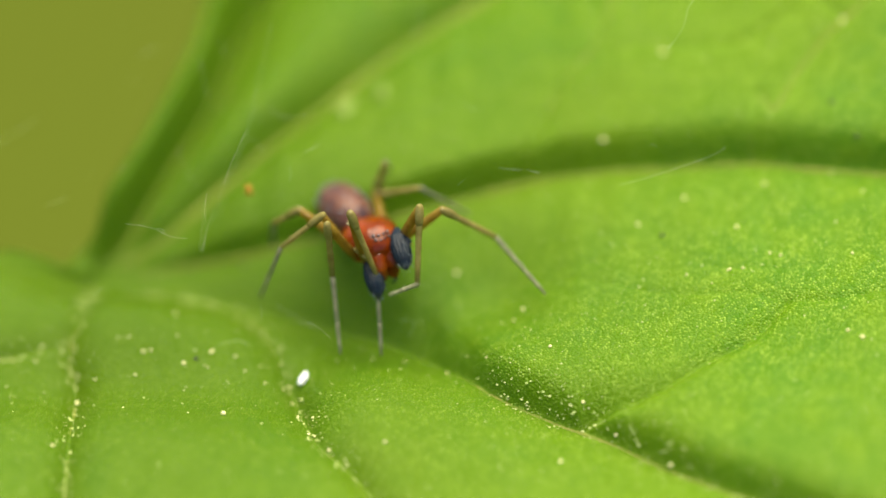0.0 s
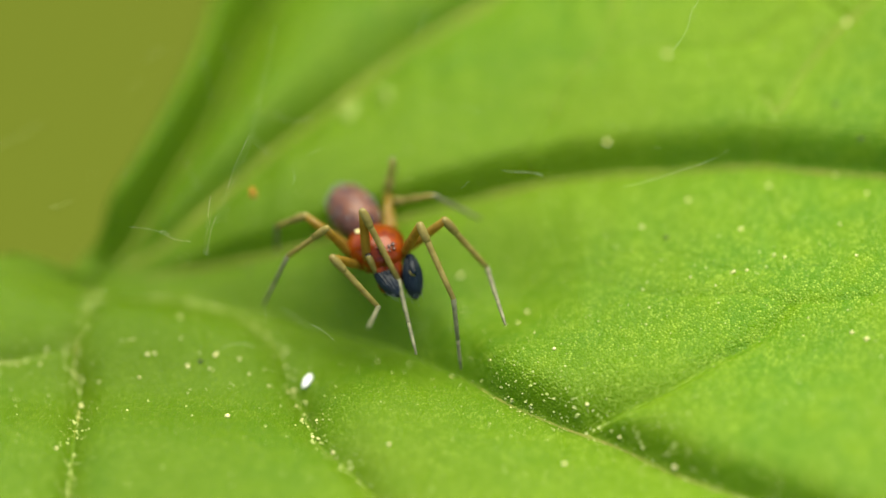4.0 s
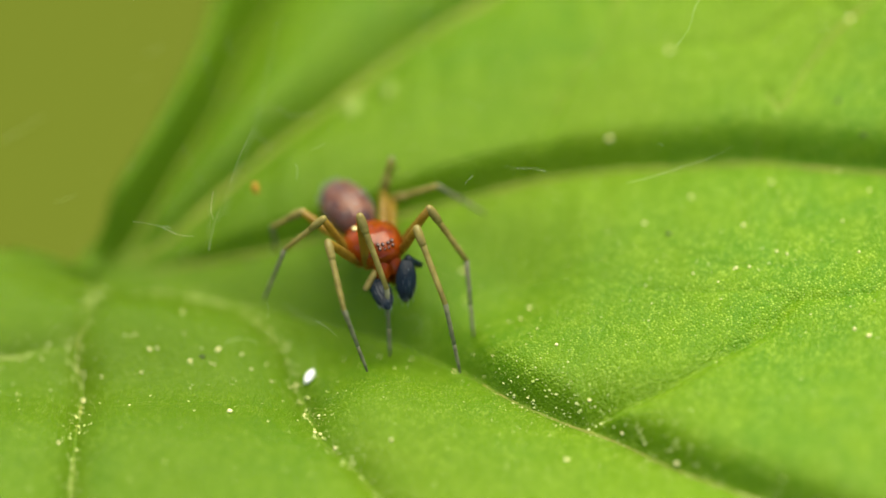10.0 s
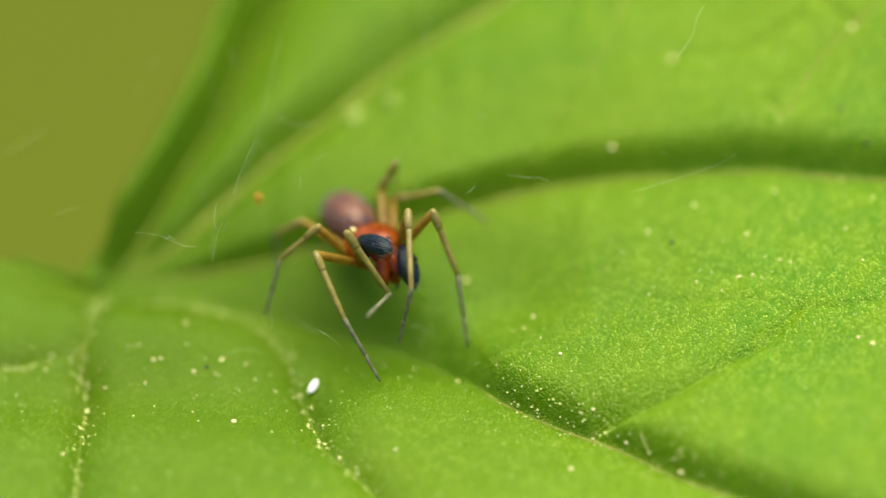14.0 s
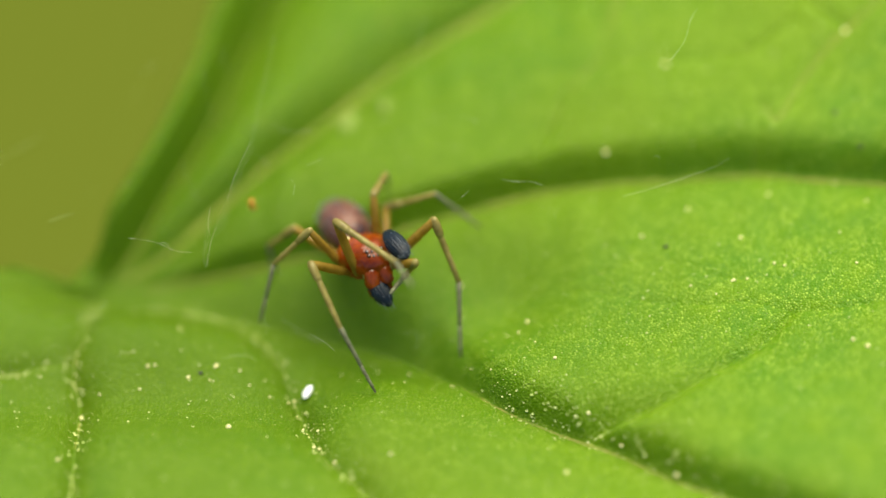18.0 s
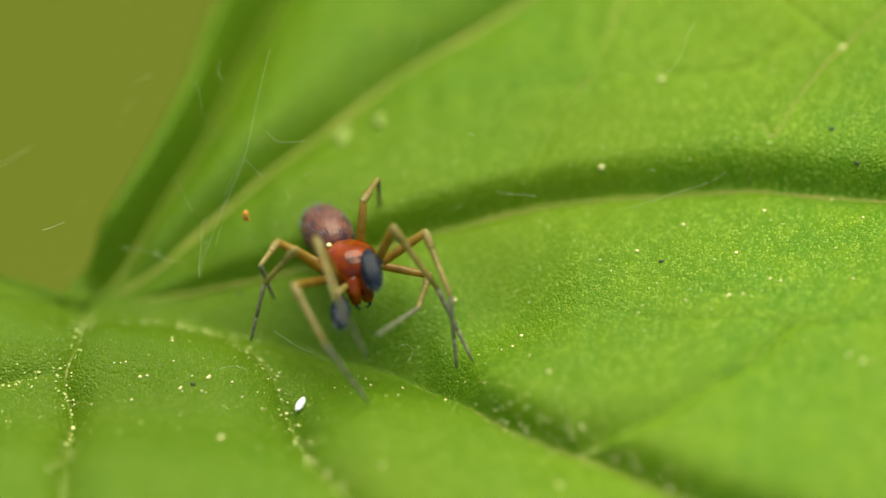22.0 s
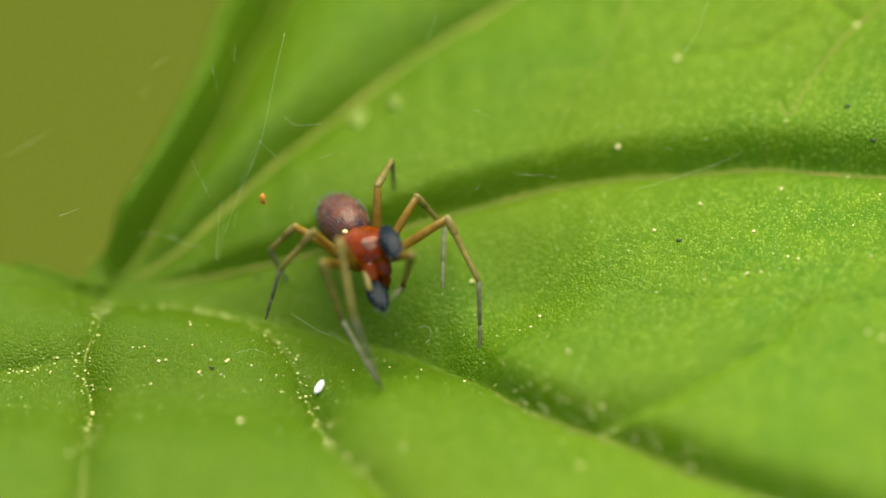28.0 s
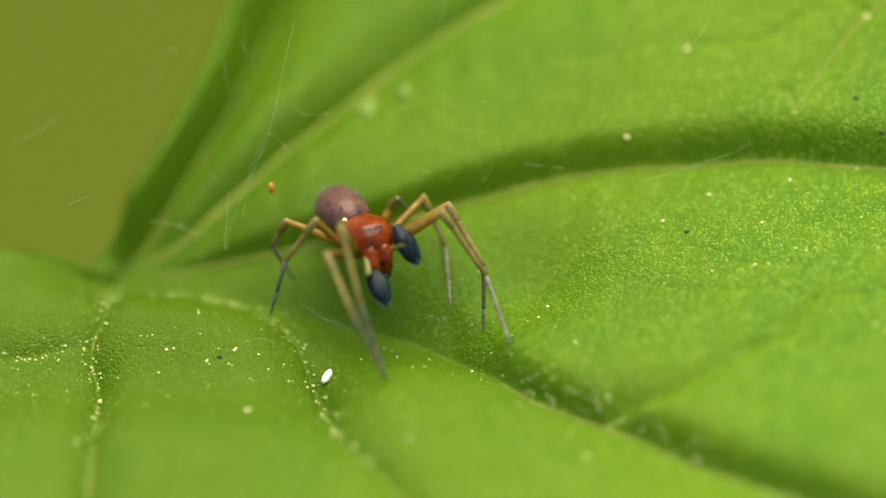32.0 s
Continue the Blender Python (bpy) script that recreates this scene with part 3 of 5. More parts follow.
# ---- how the spider moves ----
def eased(rows, t):
    """The values of the rows at t, eased from row to row."""
    if t <= rows[0][0]:
        return np.array(rows[0][1:], float)
    for a, b in zip(rows, rows[1:]):
        if t <= b[0]:
            k = (t - a[0]) / (b[0] - a[0])
            k = k * k * (3 - 2 * k)
            return np.array(a[1:], float) * (1 - k) + np.array(b[1:], float) * k
    return np.array(rows[-1][1:], float)


def body_pose(row):
    """The spider's pose from place (mm), heading from -y towards +x, and lift of the head (degrees)."""
    x, y, z, yaw, lift = row
    return Matrix.Translation(Vector((x, y, z)) * MM) @ pose(0, 0, 0, 0, 0, yaw - 90) @ pose(0, 0, 0, 0, -lift, 0)


def carried_on(before, origin, way):
    """A pose at origin with +x along way, turned as little as can be from the pose before."""
    turn = before.to_quaternion()
    turn = (turn @ Vector((1, 0, 0))).rotation_difference(way) @ turn
    return Matrix.LocRotScale(origin, turn, None)


def move_limb(parts, roots, lengths, joints, times, poses, bent=None):
    """Keys a chain of segments so that its joints follow the given world places (mm)."""
    before = [None] * len(parts)
    rows = [[] for _ in parts]
    for t, m in zip(times, poses):
        inverse = m.inverted()
        wanted = [inverse @ (Vector(eased(j, t)) * MM) for j in joints]
        at = Vector(roots) * MM
        if bent is not None:
            # two arm pieces to the bulb's base, with the elbow towards bent
            a, b = lengths[0] * MM, lengths[1] * MM
            reach = wanted[0] - at
            d = min(max(reach.length, abs(a - b) * 1.05), (a + b) * 0.995)
            way = reach.normalized()
            along = (a * a - b * b + d * d) / (2 * d)
            side = (bent - way * bent.dot(way)).normalized()
            elbow = at + way * along + side * math.sqrt(max(a * a - along * along, 0))
            wanted = [elbow, at + way * d, at + way * d + (wanted[1] - wanted[0])]
        for i, (piece, length) in enumerate(zip(parts, lengths)):
            way = (wanted[i] - at).normalized()
            if before[i] is None:
                before[i] = Matrix.Translation(at) @ way.to_track_quat("X", "Z").to_matrix().to_4x4()
            before[i] = carried_on(before[i], at, way)
            rows[i].append((t, before[i]))
            at = at + way * length * MM
    for piece, r in zip(parts, rows):
        walk(piece, r)


def motions():
    times = [k / 10 for k in range(321)]
    keys = {}

    def key(name, *rows):
        keys.setdefault(name, []).extend(rows)

    key("body", (0, -1.17, -1.07, 1.12, 27.62, 12.36), (0.4, -1.15, -1.13, 1.12, 28.86, 12.2), (1, -1.12, -1.18, 1.12, 24.01, 7.55), (2, -1.14, -1.21, 1.12, 24.42, 5.77))
    key("body", (3, -1.12, -1.27, 1.12, 23.66, 5.98), (5.5, -1.17, -1.21, 1.12, 24.86, 6.68), (6, -1.12, -1.32, 1.12, 27.71, 3.54), (7, -1.13, -1.33, 1.12, 27.8, 3.91))
    key("body", (8, -1.14, -1.28, 1.12, 27.75, 3.59), (9, -1.14, -1.28, 1.12, 25.9, 1.58), (10, -1.23, -1.27, 1.12, 27.96, 4.85), (10.5, -1.29, -1.05, 1.12, 26.5, 14.37))
    key("body", (11, -1.27, -1.05, 1.12, 27.37, 14.79), (12, -1.31, -1, 1.12, 25.84, 14.75), (13, -1.31, -1.04, 1.12, 24.4, 14.66), (14, -1.3, -1.03, 1.12, 25.79, 15.27))
    key("body", (16.5, -1.31, -1.11, 1.12, 21.96, 14.16), (17, -1.3, -1.1, 1.12, 25.13, 14.76), (18, -1.32, -1.16, 1.12, 22.41, 13.62), (19, -1.3, -1.06, 1.12, 24.14, 14.77))
    key("body", (20, -1.33, -1.11, 1.12, 22.97, 14.26), (21, -1.34, -1.17, 1.12, 20.71, 14.78), (22, -1.53, -1.01, 1.12, 21.72, 11.97), (23, -1.65, -1.1, 1.12, 20.32, 15.16))
    key("body", (24, -1.6, -1.05, 1.12, 21.16, 13.33), (27, -1.56, -1.1, 1.12, 21.46, 14.71), (28, -1.55, -1.12, 1.12, 21.76, 14.33), (29, -1.58, -1.14, 1.12, 21.83, 12.95))
    key("body", (30, -1.53, -1.09, 1.12, 21.71, 16.36), (31, -1.52, -1.09, 1.12, 27.12, 14.54), (31.5, -1.52, -1.11, 1.12, 23.56, 18.7), (32, -1.69, -1.06, 1.12, 23.71, 18.53))
    key("r1 knee", (0, -0.33, -1.41, 2.1), (0.4, -0.6, -1.29, 2.19), (1, -0.4, -1.58, 2.12), (2, -0.43, -1.63, 2.08), (3, -0.39, -1.7, 2.07), (5.5, -0.39, -1.87, 2.01))
    key("r1 knee", (6, -0.48, -1.77, 2.11), (7, -0.52, -1.79, 2.09), (8, -0.56, -1.84, 2.08), (9, -0.51, -1.75, 2.08), (10, -0.49, -1.9, 2), (10.5, -0.64, -1.56, 2.14))
    key("r1 knee", (11, -0.54, -1.47, 2.13), (12, -0.66, -1.47, 2.18), (13, -0.66, -1.57, 2.12), (14, -0.7, -1.41, 2.19), (16.5, -0.55, -2.29, 1.58), (17, -0.55, -2.28, 1.56))
    key("r1 knee", (18, -0.47, -2.17, 1.77), (19, -0.48, -1.93, 1.83), (20, -0.61, -1.1, 2.18), (21, -0.58, -1.39, 2.15), (22, -0.75, -1.35, 2.18), (23, -0.96, -1.58, 2.16))
    key("r1 knee", (24, -0.83, -1.46, 2.11), (27, -0.73, -2.17, 1.72), (28, -0.74, -2.14, 1.78), (29, -0.85, -1.41, 2.17), (30, -1, -1.16, 2.2), (31, -0.95, -0.97, 2.17))
    key("r1 knee", (31.5, -0.18, -1.44, 1.79), (32, -0.33, -1.29, 1.82))
    key("r1 ankle", (0, -0.37, -1.95, 0.78), (0.4, -0.15, -2.57, 1.85), (1, 0.1, -2.31, 1.11), (2, 0.18, -2.42, 1.13), (3, 0.21, -2.42, 1.05), (5.5, 0.16, -2.69, 0.96))
    key("r1 ankle", (6, -0.09, -2.44, 0.96), (7, -0.15, -2.59, 1.08), (8, -0.11, -2.63, 1.1), (9, -0.08, -2.58, 1.05), (10, 0, -2.71, 0.99), (10.5, -0.51, -2.43, 1.03))
    key("r1 ankle", (11, -0.65, -2.03, 0.81), (12, -0.64, -2.12, 0.94), (13, -0.61, -2.3, 0.92), (14, -0.65, -2.62, 1.46), (16.5, -0.85, -1.5, 0.48), (17, -0.8, -1.43, 0.53))
    key("r1 ankle", (18, -0.67, -1.26, 0.69), (19, -0.73, -1.16, 0.67), (20, -0.61, -1.54, 0.84), (21, -0.54, -1.57, 0.77), (22, -0.03, -1.59, 1.05), (23, -0.26, -2.12, 1.07))
    key("r1 ankle", (24, -0.21, -1.89, 0.89), (27, -0.89, -1.34, 0.52), (28, -0.91, -1.49, 0.5), (29, -0.76, -1.89, 0.84), (30, -0.61, -1.59, 0.9), (31, -0.13, -1.22, 1.05))
    key("r1 ankle", (31.5, 0.52, -2.53, 1.29), (32, 0.41, -1.65, 0.67))
    key("r1 tip", (0, -0.85, -3.07, 1.51), (0.4, -0.32, -2.53, 0.45), (1, 0.32, -2.71, -0.23), (2, 0.4, -2.91, -0.17), (3, 0.35, -2.76, -0.31), (5.5, 0.27, -2.9, -0.43))
    key("r1 tip", (6, 0.18, -2.92, -0.32), (7, 0.14, -2.81, -0.29), (8, 0.16, -2.88, -0.25), (9, 0.2, -2.85, -0.3), (10, 0.26, -2.97, -0.35), (10.5, -0.9, -3.66, 1.58))
    key("r1 tip", (11, -1.04, -3.35, 1.15), (12, -1, -3.46, 1.18), (13, -0.89, -3.66, 1.2), (14, -0.86, -2.45, 0.09), (16.5, -1.16, -2.62, 1.36), (17, -1.16, -2.65, 1.1))
    key("r1 tip", (18, -0.92, -2.51, 1.35), (19, -0.88, -2.41, 1.34), (20, -1.04, -2.73, 1.42), (21, -1.06, -2.71, 1.32), (22, 0.64, -2.26, -0.13), (23, -0.08, -2.17, -0.32))
    key("r1 tip", (24, -0.11, -1.89, -0.51), (27, -1.07, -2.56, 1.21), (28, -1.09, -2.69, 1.28), (29, -1.02, -3.04, 1.65), (30, -1.02, -2.81, 1.51), (31, 0, -1.38, -0.36))
    key("r1 tip", (31.5, 0.98, -3.04, 0.02), (32, 0.83, -2.85, 0.1))
    key("r2 knee", (0, 0.09, -1.13, 1.84), (1, 0.05, -1.31, 1.86), (2, 0.1, -1.27, 1.82), (3, 0.11, -1.35, 1.8), (5.5, -0.09, -1.4, 1.88), (6, 0.06, -2.05, 1.41))
    key("r2 knee", (7, 0.02, -1.96, 1.52), (8, -0.06, -1.62, 1.86), (9, 0.17, -1.56, 1.63), (10, -0.27, -1.34, 1.98), (10.5, -0.34, -1.23, 2.03), (11, -0.3, -1.16, 2))
    key("r2 knee", (12, -0.27, -1.16, 1.94), (13, -0.26, -1.2, 1.96), (14, -0.26, -1.17, 1.98), (16.5, -0.17, -1.14, 1.93), (17, -0.16, -1.19, 1.94), (18, -0.14, -1.15, 1.88))
    key("r2 knee", (19, -0.11, -1.04, 1.88), (20, -0.15, -1.12, 1.87), (21, -0.21, -1.13, 1.87), (22, -0.2, -0.97, 1.73), (23, -0.24, -0.92, 1.62), (24, -0.23, -0.98, 1.69))
    key("r2 knee", (27, -0.08, -0.8, 1.54), (28, -0.08, -0.87, 1.58), (29, -0.05, -0.85, 1.52), (30, -0.13, -0.9, 1.6), (31, -0.08, -0.85, 1.61), (31.5, -0.08, -0.92, 1.6))
    key("r2 knee", (32, -0.13, -0.71, 1.6))
    key("r2 ankle", (0, 0.99, -0.93, 1.04), (1, 1, -1.12, 1.08), (2, 1.02, -1.05, 1.05), (3, 1.05, -1.09, 1.07), (5.5, 0.01, -2.15, 0.82), (6, -0.16, -3.23, 1.65))
    key("r2 ankle", (7, -0.32, -3.06, 1.86), (8, -0.26, -2.84, 1.79), (9, 0.01, -1.76, 0.39), (10, 0.39, -1.52, 0.93), (10.5, 0.18, -1.47, 0.93), (11, 0.15, -1.4, 0.87))
    key("r2 ankle", (12, 0.18, -1.42, 0.8), (13, 0.18, -1.6, 0.85), (14, 0.18, -1.59, 0.85), (16.5, 0.26, -1.49, 0.79), (17, 0.27, -1.58, 0.85), (18, 0.29, -1.52, 0.77))
    key("r2 ankle", (19, 0.31, -1.49, 0.81), (20, 0.28, -1.49, 0.76), (21, 0.26, -1.6, 0.72), (22, 0.24, -1.9, 1.05), (23, 0.3, -1.75, 0.89), (24, 0.32, -1.62, 0.81))
    key("r2 ankle", (27, 0.39, -1.68, 0.78), (28, 0.43, -1.64, 0.73), (29, 0.43, -1.87, 1.01), (30, 0.44, -1.73, 0.74), (31, 0.43, -1.69, 0.84), (31.5, 0.51, -1.72, 0.75))
    key("r2 ankle", (32, 0.43, -1.52, 0.67))
    key("r2 tip", (0, 1.9, -1.88, 0.49), (1, 1.92, -1.98, 0.47), (2, 1.96, -1.98, 0.48), (3, 1.96, -1.96, 0.48), (5.5, -0.73, -3.27, 1.13), (6, -0.78, -2.35, 0.76))
    key("r2 tip", (7, -0.77, -2.33, 0.79), (8, -0.41, -2.06, 0.67), (9, -0.57, -0.86, -0.5), (10, 0.5, -2.12, -0.29), (10.5, 0.33, -2.08, -0.31), (11, 0.29, -1.94, -0.41))
    key("r2 tip", (12, 0.33, -1.91, -0.48), (13, 0.33, -2.02, -0.43), (14, 0.34, -1.99, -0.4), (16.5, 0.31, -1.95, -0.5), (17, 0.32, -2.08, -0.43), (18, 0.31, -2.04, -0.48))
    key("r2 tip", (19, 0.31, -2, -0.44), (20, 0.32, -1.97, -0.55), (21, 0.33, -2.05, -0.51), (22, 0.35, -2.23, -0.27), (23, 0.34, -2.1, -0.41), (24, 0.41, -2.14, -0.46))
    key("r2 tip", (27, 0.42, -2.22, -0.5), (28, 0.44, -2.1, -0.55), (29, 0.45, -2.68, -0.12), (30, 0.45, -2.08, -0.57), (31, 0.49, -2.27, -0.41), (31.5, 0.43, -2.28, -0.52))
    key("r2 tip", (32, 0.36, -1.89, -0.63))
    key("r3 knee", (0, -1.11, 0.16, 1.02), (1, -0.99, 0.09, 0.97), (3, -0.95, 0.04, 1.03), (6, -0.94, -0.04, 1.06), (9, -0.95, 0.08, 0.97), (11, -0.93, 0.26, 1.03))
    key("r3 knee", (13, -0.97, 0.28, 1.06), (17, -0.99, 0.18, 1.11), (19, -0.99, 0.21, 1.21), (20, -0.99, 0.14, 1.21), (21, -0.99, 0.07, 1.24), (21.6, -0.98, 0.18, 1.13))
    key("r3 knee", (22, -0.12, -0.93, 0.74), (23, -0.49, -1.55, 1.18), (24, -0.63, -1.66, 1.28), (27, -0.57, -0.38, 1.65), (28, -0.62, -0.26, 1.61), (29, -0.54, -0.24, 1.54))
    key("r3 knee", (30, -0.62, -0.19, 1.54), (31, -0.32, -0.17, 1.11), (31.5, -0.63, -0.03, 1.22), (32, -0.67, -0.05, 1.14))
    key("r3 ankle", (0, -0.26, -0.17, 1.53), (1, -0.2, -0.28, 1.55), (3, -0.15, -0.28, 1.52), (6, -0.09, -0.39, 1.55), (9, -0.17, -0.29, 1.5), (11, -0.13, -0.04, 1.54))
    key("r3 ankle", (13, -0.17, -0.05, 1.53), (17, -0.16, -0.1, 1.55), (19, -0.16, -0.02, 1.6), (20, -0.15, -0.1, 1.61), (21, -0.12, -0.18, 1.62), (21.6, -0.14, -0.19, 1.61))
    key("r3 ankle", (22, -0.32, -1.89, 0.79), (23, -0.53, -2.46, 1.61), (24, -0.65, -2.55, 1.69), (27, -0.22, -0.23, 0.7), (28, -0.18, -0.08, 0.76), (29, 0.1, -0.09, 0.84))
    key("r3 ankle", (30, -0.03, -0, 0.74), (31, -0.06, -1.06, 0.78), (31.5, -0.38, -1.01, 1.31), (32, -0.28, -0.38, 0.26))
    key("r3 tip", (0, 0.54, 0.07, 0.7), (1, 0.6, 0.03, 0.71), (3, 0.65, 0.03, 0.72), (6, 0.68, -0.06, 0.72), (9, 0.68, -0.03, 0.72), (11, 0.67, 0.14, 0.72))
    key("r3 tip", (13, 0.7, 0.06, 0.73), (17, 0.68, 0.04, 0.72), (19, 0.67, 0.09, 0.72), (20, 0.68, 0.03, 0.72), (21, 0.68, 0.01, 0.72), (21.6, 0.65, 0, 0.71))
    key("r3 tip", (22, -1.04, -2.84, 0.95), (23, -0.86, -1.67, 0.75), (24, -0.83, -3.57, 2.3), (27, -0.38, -1.32, 0.25), (28, -0.21, -1.15, 0.21), (29, 0.57, -1.07, 0.29))
    key("r3 tip", (30, 0.49, -1.01, 0.39), (31, 0.02, -1.33, -0.35), (31.5, -0.33, -1.79, 0.29), (32, -0.21, -1.55, -0.08))
    key("r4 knee", (0, -1.08, 0.3, 1.01), (1, -1, 0.25, 0.98), (6, -0.94, 0.21, 1.21), (9, -0.98, 0.19, 1.15), (11, -1.18, 0.34, 1.03), (13, -1.17, 0.38, 1.07))
    key("r4 knee", (17, -1.19, -0.44, 1.84), (19, -1.2, -0.48, 1.84), (20, -1.25, -0.46, 1.85), (21, -1.24, -0.56, 1.83), (22, -1.28, -0.28, 1.96), (23, -1.41, -0.16, 1.91))
    key("r4 knee", (24, -1.41, -0.17, 1.94), (27, -1.38, -0.24, 1.92), (28, -1.33, -0.27, 1.91), (29, -1.38, -0.28, 1.9), (30, -1.37, -0.23, 1.9), (31, -1.58, -0.3, 1.8))
    key("r4 knee", (31.5, -1.17, 0.28, 0.65), (32, -1.27, 0.23, 0.64))
    key("r4 ankle", (0, -0.93, 0.29, 1.76), (1, -0.89, 0.27, 1.74), (6, -0.87, 0.31, 1.83), (9, -0.91, 0.24, 1.84), (11, -0.98, 0.28, 1.73), (13, -0.96, 0.32, 1.77))
    key("r4 ankle", (17, -0.99, 0.26, 1.78), (19, -0.97, 0.24, 1.83), (20, -1.01, 0.24, 1.79), (21, -1.03, 0.16, 1.8), (22, -1.04, 0.36, 1.85), (23, -1.15, 0.48, 1.84))
    key("r4 ankle", (24, -1.1, 0.41, 1.83), (27, -1.06, 0.34, 1.81), (28, -1.08, 0.37, 1.87), (29, -1.1, 0.35, 1.86), (30, -1.09, 0.41, 1.85), (31, -1.32, 0.36, 1.78))
    key("r4 ankle", (31.5, -0.95, -0.08, 1.27), (32, -1.12, -0.17, 1.24))
    key("r4 tip", (0, -0.88, 0.87, 1.08), (1, -0.86, 0.84, 1.07), (6, -0.87, 0.9, 1.09), (9, -0.89, 0.86, 1.07), (11, -0.93, 0.89, 1.07), (13, -0.94, 0.89, 1.07))
    key("r4 tip", (17, -0.94, 0.83, 1.05), (19, -0.95, 0.84, 1.05), (20, -0.99, 0.79, 1.02), (21, -1.01, 0.78, 1.01), (22, -0.99, 0.74, 1), (23, -1.06, 0.75, 0.99))
    key("r4 tip", (24, -1.05, 0.77, 1), (27, -1.03, 0.76, 1), (28, -1.03, 0.75, 1), (29, -1.03, 0.74, 0.99), (30, -1.02, 0.78, 1.01), (31, -1.09, 0.93, 1.05))
    key("r4 tip", (31.5, -0.78, 0.41, 0.55), (32, -0.95, 0.37, 0.48))
    key("l1 knee", (0, -1.54, -1.65, 2.17), (0.4, -1.44, -1.79, 2.16), (1, -1.37, -1.08, 2.09), (2, -1.37, -1.26, 2.12), (3, -1.38, -1.46, 2.15), (5.5, -1.42, -1.63, 2.2))
    key("l1 knee", (6, -1.37, -1.77, 2.15), (7, -1.41, -1.77, 2.17), (8, -1.45, -1.74, 2.13), (9, -1.44, -1.72, 2.14), (10, -1.49, -1.77, 2.2), (10.5, -1.66, -2.45, 1.62))
    key("l1 knee", (11, -1.63, -2.45, 1.62), (12, -1.65, -2.47, 1.53), (13, -1.68, -2.47, 1.58), (14, -1.76, -1.87, 2.07), (16.5, -1.95, -1.66, 2.1), (17, -1.96, -1.57, 2.11))
    key("l1 knee", (18, -1.85, -1.51, 2.13), (19, -1.94, -1.06, 2.03), (20, -1.98, -1.18, 2.06), (21, -1.87, -1.36, 2.14), (22, -2.1, -1.64, 2.1), (23, -2.25, -1.96, 2.04))
    key("l1 knee", (24, -2.13, -1.98, 2.06), (27, -2.07, -2.02, 2.08), (28, -2.02, -2.07, 2.05), (29, -2.04, -1.98, 2.06), (30, -2.03, -2.02, 2.08), (31, -2, -1.95, 2.07))
    key("l1 knee", (31.5, -1.88, -2.05, 2.1), (32, -2.13, -2, 2.09))
    key("l1 ankle", (0, -1.07, -1.77, 0.82), (0.4, -1.1, -1.85, 0.78), (1, -0.92, -1.66, 0.89), (2, -0.74, -1.66, 0.92), (3, -0.76, -1.73, 0.89), (5.5, -0.86, -2.24, 1.17))
    key("l1 ankle", (6, -0.98, -2.22, 0.91), (7, -1.1, -2.07, 0.83), (8, -1.12, -2.05, 0.8), (9, -1.09, -1.83, 0.76), (10, -1.06, -2.2, 1.02), (10.5, -0.81, -1.92, 0.63))
    key("l1 ankle", (11, -0.8, -1.81, 0.62), (12, -1.09, -1.4, 0.78), (13, -1.01, -1.73, 0.56), (14, -1, -2.15, 0.87), (16.5, -0.86, -1.92, 1.22), (17, -0.84, -2.06, 1.32))
    key("l1 ankle", (18, -0.82, -2.44, 2), (19, -0.83, -1.92, 2.11), (20, -1.82, -2.49, 1.61), (21, -1.73, -2.74, 1.79), (22, -1.73, -2.97, 1.84), (23, -1.94, -2.41, 0.73))
    key("l1 ankle", (24, -1.93, -3.02, 1), (27, -1.79, -2.93, 1.04), (28, -1.77, -3.05, 1.07), (29, -1.87, -2.97, 1.03), (30, -1.76, -2.94, 1.05), (31, -1.78, -2.81, 1.06))
    key("l1 ankle", (31.5, -1.66, -2.43, 0.76), (32, -1.77, -3.02, 1.08))
    key("l1 tip", (0, -1, -2.55, -0.4), (0.4, -0.97, -2.67, -0.37), (1, -0.86, -3.05, 0.99), (2, -0.55, -3.02, 0.67), (3, -0.42, -3.08, 0.65), (5.5, -0.69, -2.49, -0.19))
    key("l1 tip", (6, -0.88, -2.74, -0.37), (7, -1, -2.86, -0.32), (8, -1, -2.85, -0.32), (9, -0.97, -2.82, -0.33), (10, -0.97, -2.41, -0.3), (10.5, -1.25, -3.11, 1.21))
    key("l1 tip", (11, -1.62, -2.81, 1.18), (12, -1.33, -2.74, 1.01), (13, -1.3, -2.9, 1.24), (14, -1.42, -3.37, 1.46), (16.5, -1.2, -3.11, 1.84), (17, -1.16, -3.38, 1.71))
    key("l1 tip", (18, -0.55, -3.71, 2.54), (19, -0.46, -1.49, 0.81), (20, -1.68, -2.35, 0.21), (21, -1.53, -2.54, 0.42), (22, -1.23, -2.92, 0.54), (23, -1.28, -3.33, -0.22))
    key("l1 tip", (24, -1.34, -3.32, -0.22), (27, -1.32, -3.34, -0.22), (28, -1.3, -3.39, -0.22), (29, -1.37, -3.32, -0.22), (30, -1.31, -3.34, -0.22), (31, -1.34, -3.18, -0.23))
    key("l1 tip", (31.5, -1.39, -3.38, -0.21), (32, -1.35, -3.39, -0.21))
    key("l2 knee", (0, -1.94, -1.73, 1.98), (0.4, -1.97, -1.95, 1.88), (1, -1.5, -2.55, 1.39), (2, -1.79, -2.36, 1.66), (3, -1.85, -2.39, 1.68), (5.5, -2.02, -2.04, 1.84))
    key("l2 knee", (6, -1.97, -2.04, 1.86), (7, -1.96, -2.11, 1.9), (8, -1.97, -2.08, 1.86), (9, -1.98, -2.05, 1.88), (10, -2.03, -2.1, 1.84), (10.5, -2.21, -1.99, 1.76))
